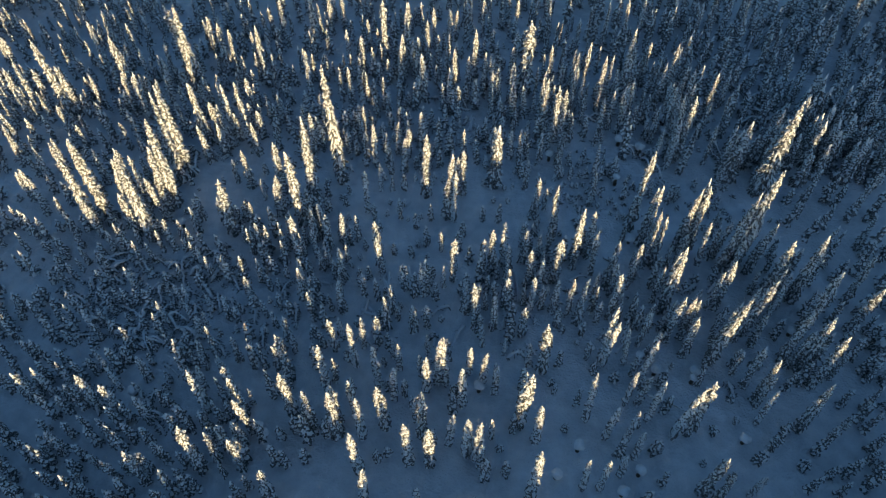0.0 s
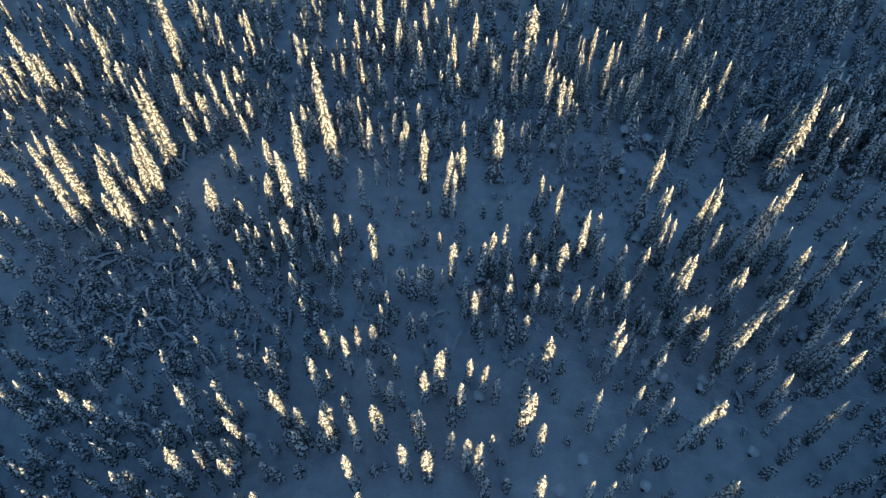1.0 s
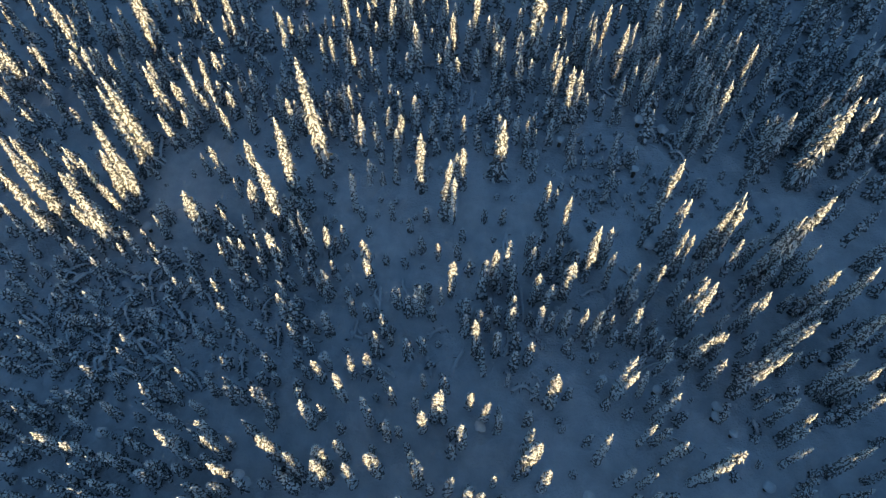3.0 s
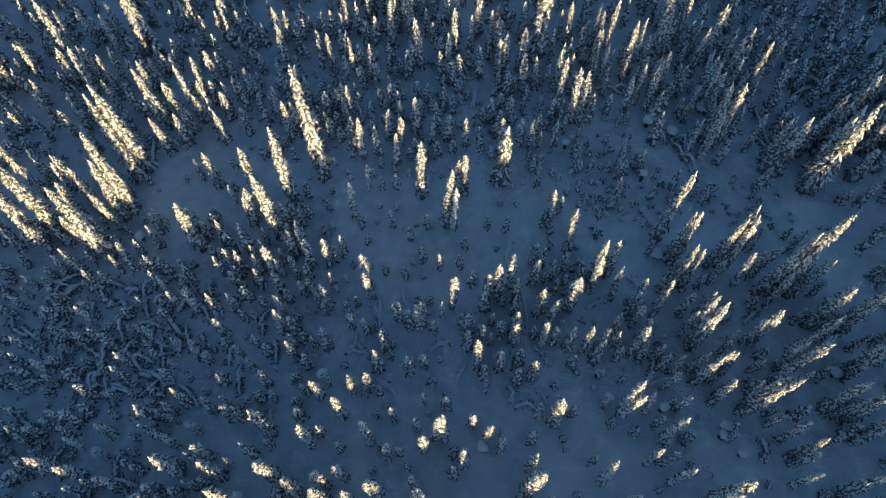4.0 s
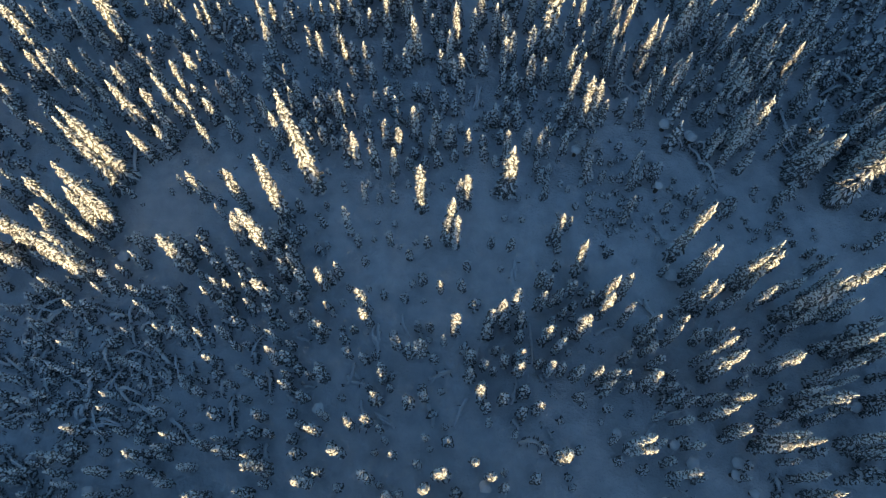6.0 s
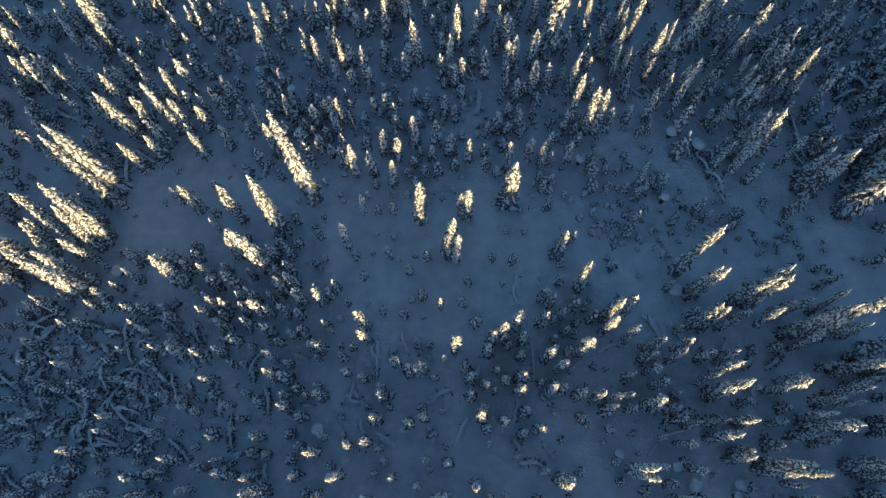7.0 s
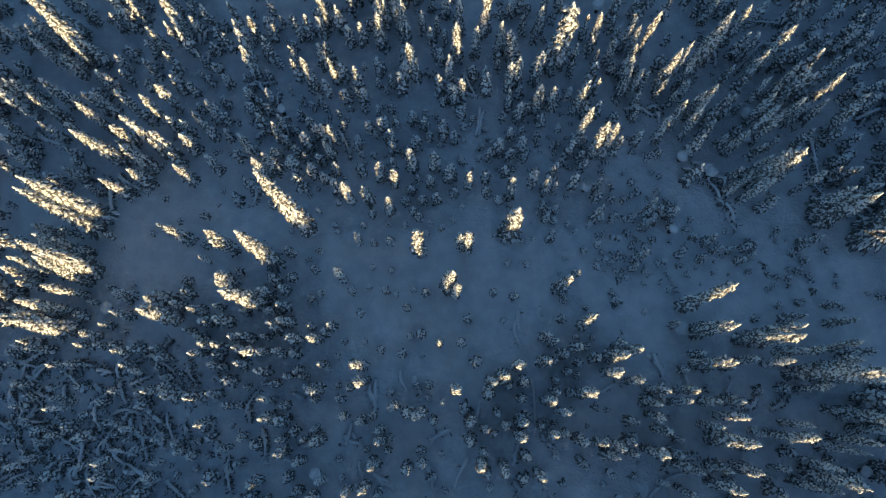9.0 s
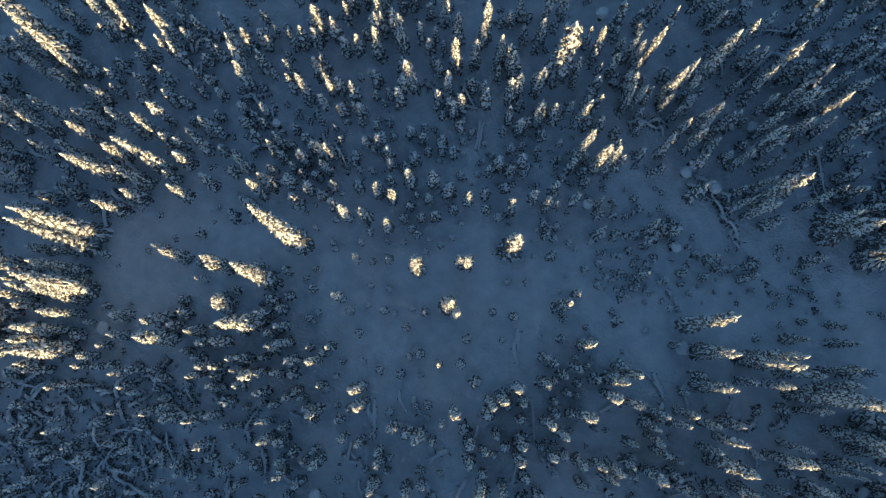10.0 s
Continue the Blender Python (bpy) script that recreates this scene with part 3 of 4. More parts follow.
YOUNG_I = [(-20.8, 64.5, 4.3), (-19.9, 67.6, 2.8), (-18, 71.5, 3.3), (-17.5, 70, 3.4), (-16.2, 71.4, 2.9), (-13.5, 64.5, 4.2), (-12.3, 66.7, 4.3), (-12.1, 68.6, 3.1), (-11.8, 63.9, 3.3), (-11.5, 67.7, 3.6), (-11.3, 60.5, 1.2), (-11.2, 65.2, 3), (-10.7, 63.4, 2.5), (-10.6, 71.9, 4), (-9.8, 64.1, 3.1), (-9.5, 61.2, 1.3), (-7.8, 66.5, 2), (-7.6, 67.2, 2), (-7.4, 65.8, 1.5), (-7.2, 71.2, 3.7), (-6.6, 68.3, 3), (-6.3, 60, 2), (-6.3, 65.8, 1.5), (-6.1, 67.7, 1.5), (-5.3, 68.4, 3.7), (-4.4, 66.1, 3.4), (-3.3, 61.2, 2), (-3, 66.1, 1.7), (-2.7, 62.3, 2), (-2.6, 69.1, 3.1), (-2.5, 60.2, 2), (-2.3, 66.6, 3), (-1.7, 61.2, 2.2)]
YOUNG_J = [(-1.5, 68.5, 3.3), (-1, 62.9, 3.5), (-0.4, 61.3, 2.7), (-0.1, 66.7, 0.9), (0.2, 67.6, 3), (0.2, 68.2, 3.4), (0.3, 70.9, 1.9), (0.8, 63.5, 4.4), (0.9, 71.9, 3), (1.2, 61.9, 2.1), (1.9, 60.8, 1), (1.9, 65.1, 2), (1.9, 69.6, 2.5), (2.1, 68.5, 1.5), (2.2, 67.2, 0.8), (2.2, 70.5, 1.2), (3, 69.3, 1.2), (3.5, 65.3, 1.1), (4, 66.6, 1), (4.1, 68.2, 1), (4.2, 61.9, 2.5), (4.2, 63.2, 2.6), (4.8, 66.9, 0.9), (5.3, 61.2, 2), (5.3, 65.9, 3.8), (5.9, 63.9, 2.5), (6.4, 65.5, 2.5), (6.6, 67.4, 3.1), (7.2, 69.3, 4.2), (7.4, 66, 3.9), (7.6, 65.2, 1.8), (7.7, 65.8, 2), (8.4, 62.9, 4.6)]
YOUNG_K = [(8.8, 60, 0.8), (9.3, 60.6, 1.9), (9.7, 60.1, 2), (10.5, 60.3, 2), (11.1, 68.1, 1.4), (12, 71.2, 3.2), (13.1, 64.3, 3), (18.2, 66.8, 3.5), (22.6, 71.2, 4.3), (26, 66.5, 3.3), (26.4, 69.7, 4.5), (29.2, 60.2, 4.5), (34.3, 60.7, 4.4), (36.2, 64.5, 3.7), (-47.6, 79.9, 2.3), (-39.5, 77.8, 3.9), (-38.1, 77.3, 4.6), (-34.7, 78.7, 2.2), (-31.3, 72.8, 4.6), (-30, 74.8, 3.5), (-29.6, 75.9, 2.7), (-27.8, 72.8, 2.1), (-24.7, 72.6, 3.6), (-23.2, 78.4, 4.1), (-21.3, 74.5, 2.4), (-20.2, 73, 3), (-11.3, 78.2, 3.8), (-11, 75, 4.4), (-9.1, 73.6, 4.1), (-8.6, 77.3, 3.6), (-7.4, 74.7, 1.5), (-5.7, 74.3, 3.2), (-4.6, 73, 2.3)]
YOUNG_L = [(-3.9, 80, 1.9), (-3.2, 73.6, 4.1), (-2.2, 81.7, 3.6), (-0.8, 77.4, 3.2), (-0, 75.2, 3.4), (3.1, 73.6, 2.7), (4.1, 77.9, 4.6), (6.7, 79.9, 3), (11.4, 80.4, 3.9), (16.2, 73.9, 2.7), (18.6, 78.6, 3.4), (29.6, 78.5, 4.4), (37, 78.7, 4), (-43.6, 88.7, 4.6), (22, 86.3, 4.6)]
LOW_A = [(-37, 19.7, 4.4), (-35.1, 21.5, 3.6), (-33.4, 22.9, 2.5), (-33.3, 21.2, 3), (-31.3, 20.4, 3.7), (-28.9, 19.9, 3.8), (-28, 20.5, 4.3), (-25.3, 23.7, 3.9), (33, 23.1, 1.8), (35.1, 22.3, 2.7), (35.3, 20.6, 3.3), (36.6, 22.4, 3.8), (39.7, 23.2, 1.7), (-42.5, 32.9, 2.7), (-40.3, 25, 2.3), (-40.3, 34.4, 3.9), (-38, 33.9, 3.2), (-37.8, 24, 4.1), (-36.8, 25.1, 2.7), (-35.8, 35.9, 1.7), (-35.2, 31.2, 1.7), (-34, 29.6, 2.5), (-32.6, 30.1, 1.2), (-32.2, 25.4, 3.6), (-31.6, 34.1, 2.8), (-30.5, 25.2, 2.6), (-29.3, 35.2, 3), (-25.7, 35.6, 2.8), (-24.3, 27.3, 4.3), (-15.2, 26, 2.6), (16.3, 24.3, 3.8), (19.3, 30.9, 2.8), (27.7, 35.7, 4)]
LOW_B = [(30.4, 24.7, 4.5), (31.3, 33.4, 4), (35.2, 31.7, 3.9), (39.9, 26.7, 4.1), (40.7, 29, 4.5), (41.8, 32.9, 3.4), (-46.8, 47.9, 3.7), (-45.1, 38.5, 3.1), (-44.7, 40.4, 2.9), (-42.7, 41.7, 2.5), (-42.6, 44, 1.9), (-42.2, 45.7, 2.7), (-42.2, 39, 3.9), (-41.3, 40.8, 1.7), (-38.5, 37.6, 2.8), (-38.2, 41.4, 1.2), (-38.1, 40, 2.3), (-32, 44.5, 1.6), (-31.3, 42.2, 2), (-29.8, 42.3, 1.2), (-29.7, 37.6, 1.5), (-28.7, 40.4, 1.2), (-28, 36.6, 1.2), (-23, 37, 1.2), (34.2, 36.9, 3.5), (43.6, 36.1, 4.2), (-49.9, 51.5, 3.3), (-48.8, 51.6, 3.7), (-46.7, 53.6, 2.1), (-46.3, 51, 2.5), (-44.5, 48, 2.1), (-44.3, 55.3, 3.9), (-44.3, 51.3, 1.8)]
LOW_C = [(-42.2, 50.6, 3.4), (-38, 51.5, 3.1), (-26.7, 58.5, 1.2), (-21.5, 57.2, 1.9), (16.7, 59.4, 1.2), (17.5, 59.5, 1.8), (18.8, 59, 1.8), (19.3, 59.5, 1.8), (21, 58.6, 1.4), (22.3, 58.3, 1.1), (22.8, 59.3, 1.1), (23, 57.7, 1.2), (23.1, 54.8, 0.7), (23.4, 55.6, 2), (26, 54.2, 0.7), (26.1, 56.4, 2), (26.1, 58.2, 1.1), (26.5, 53.3, 0.8), (27.4, 56.6, 2.2), (27.8, 54.4, 0.9), (27.9, 57.4, 0.7), (28.2, 56.9, 1.6), (28.3, 56.2, 1.1), (29.4, 54.9, 0.8), (29.5, 52.9, 1.1), (30, 53.2, 0.7), (30.1, 51.3, 1.1), (30.3, 53.9, 1), (30.3, 57.7, 1), (30.6, 58.2, 1.2), (31.2, 53.8, 1.1), (31.3, 53.1, 0.9), (31.4, 54.6, 0.8)]
LOW_D = [(31.7, 56.1, 0.8), (32.1, 54.4, 1.3), (32.8, 55.4, 1.4), (33.5, 52.6, 1), (34.1, 57.4, 1.2), (34.3, 51.3, 2.6), (35.5, 53.1, 0.9), (35.6, 51.1, 1.1), (38.2, 52.3, 0.9), (39.1, 52, 1.1), (41.5, 53.1, 2.5), (44.1, 51.7, 3.6), (45.6, 55.5, 4.2), (47.3, 52.6, 4.5), (50.9, 59.5, 4.3), (-44.5, 69.4, 3.5), (-42.1, 70.7, 2.8), (-41.7, 71.9, 3), (-38.1, 71.9, 3.3), (-25.8, 61.9, 0.9), (-22.7, 70.5, 2), (-19, 61.7, 1.5), (-18.2, 70.6, 1.8), (-16.3, 70.2, 2.5), (-14.3, 67, 3), (-13.6, 68.2, 2), (-13.3, 65.9, 3), (-13.3, 71.5, 1), (-12.9, 71, 1), (-12.5, 65.4, 2.5), (-10.8, 70.4, 2), (-9.6, 69.7, 2), (-9.2, 68.7, 1.5)]
LOW_E = [(-8.6, 70.4, 1.2), (-7.2, 70.3, 2), (-5.6, 70.6, 1.2), (-4.6, 70.3, 1.5), (3.5, 69.3, 0.7), (7.6, 67.8, 2), (10.5, 66.5, 1.1), (10.6, 65.8, 1.2), (11, 66.7, 1.2), (11.2, 64.9, 1.2), (11.8, 67.3, 1), (12.9, 66.9, 1.3), (13.1, 66.4, 3), (14.3, 71.3, 4.5), (15.6, 61.3, 1.5), (15.8, 62.5, 1.1), (16.6, 66.5, 1.2), (16.8, 61.2, 1.2), (17.5, 61.6, 1), (17.7, 62.9, 1.6), (18.1, 61.9, 1.1), (19.1, 61.4, 0.8), (19.3, 65.2, 2.2), (19.7, 63.8, 1), (20, 62, 1.3), (20.1, 60.2, 1.7), (20.3, 63.4, 1.2), (20.7, 61.1, 1), (20.9, 60.5, 1.8), (21.5, 60.5, 1.3), (34.3, 67, 1.2), (35, 66.2, 1), (-46.6, 74.7, 2.6)]
LOW_F = [(-42.7, 72.9, 2.7), (-34.5, 79.9, 1.1), (-32.4, 79.8, 1.1), (-30.8, 76.6, 0.8), (-29.3, 76.6, 1), (-23.5, 72.3, 2.5), (-22.8, 73.8, 2), (-22, 73.2, 2), (-21, 79, 1.5), (-18.5, 73.4, 2), (-18.2, 80.4, 2), (-18, 72.5, 0.8), (-17.9, 79.3, 0.7), (-17.5, 72.9, 1.5), (-17.5, 74, 2), (-16.8, 76.1, 2), (-16.6, 74, 1.5), (-15.5, 72.2, 1.2), (-15.4, 75, 2), (-14.3, 72.2, 1.2), (-14.1, 76.7, 2), (-8.6, 80.5, 4.2), (-5.9, 72.9, 2), (8.4, 80.2, 2), (10, 77.1, 1.2), (14, 75.7, 3.9), (14.3, 73.2, 4), (14.9, 83.7, 3.3), (16.3, 78.1, 3.2), (27.1, 81.7, 3.5), (30.7, 83.4, 2.7), (32.9, 81.1, 3.9), (33.7, 74.7, 2.8)]
LOW_G = [(35.4, 77.4, 2.5), (35.7, 75, 3.7), (36.8, 73.6, 4.5), (37.6, 82.3, 4), (38.9, 81.6, 4.5), (41, 74.4, 3.9), (41.5, 76.3, 3.8), (42.8, 72.8, 3.9), (49.8, 73.6, 2.8), (59.1, 76.8, 3), (59.1, 81.9, 3.8), (-55.8, 88, 3.2), (-55.5, 92.3, 3.2), (-49.1, 90.2, 4.1), (-48.6, 91.8, 3.5), (-46.4, 91.7, 3.6), (-31.8, 91, 3.6), (-29.6, 90.9, 4.1), (-28.4, 84.3, 3.2), (-26.6, 86.9, 3.3), (-26.4, 84.9, 2.9), (-22.2, 88.3, 3.2), (-16.1, 91.8, 4), (-13.4, 87.6, 2.8), (-11.5, 86.9, 4.2), (-6.8, 87.6, 4.5), (7, 90.3, 4.5), (13.8, 86.3, 4.4), (19, 89, 3), (31, 88.8, 2.2), (38.8, 88.7, 3.7), (41.7, 87.4, 2.5), (44.5, 86.5, 4.3)]
LOW_H = [(49.7, 94, 3), (52.4, 90.3, 3.6), (54.8, 89.6, 4.1), (59.1, 91, 3.3), (63.1, 86.6, 3.3)]
TALL_STANDS = [TALL_A, TALL_B, TALL_C, TALL_D, TALL_E, TALL_F, TALL_G, TALL_H, TALL_I, TALL_J, TALL_K, TALL_L, TALL_M, TALL_N, TALL_O]
YOUNG_STANDS = [YOUNG_A, YOUNG_B, YOUNG_C, YOUNG_D, YOUNG_E, YOUNG_F, YOUNG_G, YOUNG_H, YOUNG_I, YOUNG_J, YOUNG_K, YOUNG_L]
LOW_STANDS = [LOW_A, LOW_B, LOW_C, LOW_D, LOW_E, LOW_F, LOW_G, LOW_H]
LOGS_A = []
LOGS_B = [(-14.0, 38.6, -13.0, 37.9, 0.3), (26.4, 60.3, 27.1, 58.2, 0.3), (25.1, 62.9, 26.2, 60.6, 0.6), (23.4, 65.1, 25.1, 62.9, 0.5), (20.3, 54.4, 21.0, 53.2, 0.3), (-23.5, 77.4, -21.7, 79.4, 1.2), (-22.9, 76.0, -21.1, 77.1, 0.9), (-18.8, 72.9, -16.1, 73.4, 0.8), (2.3, 74.3, 3.4, 71.8, 1), (3.8, 70.7, 3.2, 67.7, 0.3)]
LOGS_C = [(17.4, 70.2, 20.3, 69.6, 0.5), (20.3, 70.2, 20.7, 68.8, 0.4), (7.9, 45.1, 8.0, 41.2, 0.2), (6.6, 50.3, 6.8, 48.0, 0.2), (-6.6, 44.2, -6.0, 42.0, 0.4), (-3.8, 45.9, -3.1, 43.7, 0.2), (-1.3, 39.8, 0.7, 40.5, 0.2), (3.2, 42.7, 2.4, 41.0, 0.3), (8.5, 40.0, 10.0, 38.1, 0.2), (6.0, 37.6, 6.5, 38.8, 0.2), (18.7, 47.2, 19.6, 45.2, 0.3), (21.4, 46.2, 21.7, 44.3, 0.3), (13.8, 43.8, 15.6, 44.5, 0.3), (24.6, 43.0, 25.7, 45.0, 0.4), (26.9, 40.4, 27.2, 39.0, 0.4), (-8.0, 40.5, -7.0, 39.1, 0.2), (-7.3, 38.1, -7.0, 36.7, 0.2)]
LOGS_D = [(-13.5, 43.9, -12.1, 43.2, 0.3), (-6.4, 44.7, -6.0, 42.7, 0.3), (-8.0, 41.4, -8.7, 39.4, 0.3)]
LOGS_E = [(-6.1, 37.0, -4.3, 35.6, 0.3), (-19.4, 34.6, -19.1, 33.2, 0.3), (-15.4, 34.4, -15.3, 33.1, 0.3), (-12.7, 39.6, -11.5, 39.2, 0.3), (25.4, 61.3, 27.2, 58.8, 1.5), (22.6, 64.3, 24.5, 63.0, 1.2), (25.4, 63.4, 26.3, 61.9, 1.4), (-1.6, 74.5, 3.6, 71.7, 1), (4.2, 70.4, 3.6, 67.7, 0.3), (-23.1, 77.4, -21.4, 79.1, 1.5), (-22.6, 75.5, -21.2, 77.0, 1.2), (19.4, 70.1, 21.1, 69.9, 0.8), (25.8, 63.7, 26.3, 60.6, 0.5)]
LOGS_F = [(-5.9, 45.1, -6.0, 42.6, 0.4), (6.8, 51.1, 6.8, 49.1, 0.2), (8.8, 51.4, 8.9, 50.0, 0.2), (-2.6, 45.3, -1.9, 43.6, 0.2), (-28.2, 33.9, -26.3, 32.5, 0.4), (-15.3, 34.3, -15.5, 32.9, 0.3), (2.3, 38.2, 1.0, 35.7, 0.4)]
LOGS_G = [(6.5, 34.4, 8.9, 33.8, 1.2), (0.6, 40.7, -1.2, 39.4, 0.2), (6.1, 38.1, 6.6, 40.2, 0.2), (8.5, 40.2, 10.2, 38.1, 0.3), (6.1, 36.4, 6.5, 35.4, 0.3), (8.5, 36.1, 9.4, 34.7, 0.3), (-1.5, 37.7, -1.0, 35.7, 0.2), (-6.0, 37.0, -4.2, 35.7, 0.3), (-7.7, 36.2, -6.7, 35.5, 0.2), (-8.7, 40.3, -7.3, 39.5, 0.2), (17.6, 34.9, 20.9, 37.0, 0.3), (27.9, 31.7, 28.6, 30.3, 0.5), (20.0, 30.4, 23.6, 28.5, 0.3), (18.1, 47.1, 19.5, 44.8, 0.3)]
# bowed stems of the tangle, with the bow of each as a share of its length
BOWED_A = [(-37.9, 45.3, -34.9, 48.1, 0.5, 0.13), (-36.7, 44.6, -35.0, 47.0, 0.5, 0.17), (-34.3, 45.9, -32.4, 46.1, 0.5, 0.09), (-33.7, 44.9, -33.4, 42.8, 0.5, 0.0), (-31.0, 46.1, -29.2, 45.8, 0.5, 0.0), (-29.0, 45.3, -28.1, 47.5, 0.5, 0.11), (-28.6, 45.7, -26.8, 47.1, 0.5, 0.0), (-28.8, 45.2, -28.1, 43.1, 0.5, 0.0), (-30.9, 44.9, -30.2, 43.9, 0.5, 0.0), (-31.4, 42.4, -30.4, 43.8, 0.5, 0.0), (-38.5, 44.5, -38.0, 43.1, 0.5, -0.15), (-36.5, 43.6, -37.2, 41.0, 0.5, -0.12), (-36.0, 43.1, -35.9, 40.8, 0.5, -0.18), (-34.6, 41.0, -30.2, 38.4, 0.5, -0.03), (-31.7, 39.8, -30.6, 40.7, 0.5, 0.32), (-30.3, 38.6, -29.5, 40.5, 0.5, 0.0), (-29.4, 39.9, -28.5, 38.6, 0.5, -0.11), (-22.8, 47.1, -22.0, 44.9, 0.5, -0.09), (-20.5, 45.7, -18.8, 44.6, 0.5, 0.0), (-24.3, 42.3, -23.5, 39.8, 0.5, -0.02), (-22.7, 41.4, -22.3, 40.1, 0.5, 0.0), (-20.0, 41.7, -20.2, 39.8, 0.5, 0.0)]
BOWED_B = [(-19.7, 40.2, -19.8, 38.5, 0.5, 0.0), (-17.5, 42.0, -16.4, 44.2, 0.5, 0.0), (-15.8, 41.0, -15.5, 38.6, 0.5, 0.06), (-18.6, 38.6, -18.4, 36.1, 0.5, -0.06), (-30.7, 36.1, -28.3, 36.0, 0.5, 0.0), (-33.5, 37.3, -32.3, 38.4, 0.5, 0.15), (-32.0, 36.7, -31.7, 38.2, 0.5, 0.0), (-38.5, 36.1, -36.3, 37.4, 0.5, 0.0), (-32.1, 36.2, -30.9, 36.7, 0.5, 0.0), (-30.4, 35.4, -31.1, 36.2, 0.5, 0.0), (-37.6, 43.5, -37.0, 44.3, 0.5, 0.0), (-34.8, 43.5, -37.1, 44.6, 0.5, 0.0), (-18.3, 47.3, -17.5, 45.9, 0.5, 0.0), (-16.9, 42.5, -17.0, 41.5, 0.5, 0.0), (-26.5, 41.3, -25.8, 38.2, 0.5, 0.0), (-32.2, 36.3, -31.3, 37.8, 0.5, 0.39), (-30.5, 36.7, -28.4, 36.1, 0.5, 0.0), (-18.8, 38.0, -18.4, 35.6, 0.5, 0.0), (-39.2, 36.4, -36.9, 37.4, 0.5, 0.0), (-37.8, 43.1, -35.7, 42.9, 0.5, 0.39), (-36.3, 40.8, -35.7, 42.9, 0.5, 0.25), (-31.6, 39.0, -30.6, 40.5, 0.5, 0.31), (-38.4, 42.9, -38.7, 44.3, 0.5, 0.0)]
LOGS = [BOWED_A, BOWED_B, LOGS_A, LOGS_B, LOGS_C, LOGS_D, LOGS_E, LOGS_F, LOGS_G]
CAPS = [(-30.1, 30.4, 1.0), (-16.8, 26.1, 1.0), (10.2, 22.1, 1.0), (16.0, 20.6, 1.0), (28.1, 25.5, 1.0), (17.8, 22.4, 1.0), (21.0, 32.5, 1.0), (12.5, 24.7, 1.0), (3.5, 30.7, 1.0), (24.9, 32.5, 1.0), (-17.3, 26.6, 1.0), (22.3, 65.1, 1.0), (24.8, 63.5, 1.0), (15.2, 80.2, 1.1), (35.7, 77.0, 1.0), (39.3, 71.2, 1.2), (28.5, 67.0, 1.0), (-30.1, 51.5, 1.0), (21.2, 49.3, 1.1), (-15.0, 70.1, 0.8), (22.4, 65.1, 1.0), (24.7, 64.0, 1.0), (13.2, 62.2, 1.0), (28.6, 69.3, 1.0), (-10.8, 37.2, 1.0), (35.8, 37.1, 0.9), (24.5, 31.6, 0.8), (14.2, 37.2, 0.7), (14.9, 35.0, 0.8), (19.6, 34.0, 0.8), (26.0, 30.1, 0.8), (43.4, 71.4, 0.9), (42.2, 68.7, 0.8), (20.9, 58.2, 0.8)]
# --- end of stands ---

rng = random.Random(5)
for stand in TALL_STANDS:
    for x, y, h in stand:
        broad = h > 4 and x > 34 and 56 < y < 66
        if broad:
            spruce("broad_spruce", x, y, h, rng, "old broad dark spruce with snow on its boughs", "spruce", "old broad spruces", form=3)
        else:
            stout = math.hypot(x - 10.8, y - 74.7) < 0.3
            bushy = math.hypot(x - 6.1, y - 58.1) < 0.5
            spruce("tall_spruce" if h > 8 else "spruce_tree", x, y, h, rng, "stout full-crowned spruce thickly plastered with snow" if stout or bushy else "towering slender spruce plastered with clumped snow" if h > 9 else "slender tall spruce laden with clumped snow", "spruce", "tall spruces", form=3 if bushy else None, girth=1.45 if stout else (0.84 if x > 12 else 1.0) * rng.uniform(0.9, 1.12))
# a dark stand of old broad spruces by the eastern edge: x, y, half widths
for cx, cy, wx, wy, count in ((45, 61.5, 8, 3.5, 34), (50, 69, 7, 4, 14)):
    for _ in range(count):
        spruce("broad_spruce", cx + wx * rng.uniform(-1, 1), cy + wy * rng.uniform(-1, 1), rng.uniform(4.5, 7.6), rng, "old broad dark spruce with snow on its boughs", "spruce", "old broad spruces", form=3)
for stand in YOUNG_STANDS:
    for x, y, h in stand:
        spruce("young_spruce", x, y, h, rng, "small spruce sapling half buried in snow" if h < 1.7 else "young spruce bowed under clumped snow", "spruce", "young spruces", girth=rng.uniform(1.1, 1.4) if y > 59 and h > 1.5 else rng.uniform(0.82, 1.05))


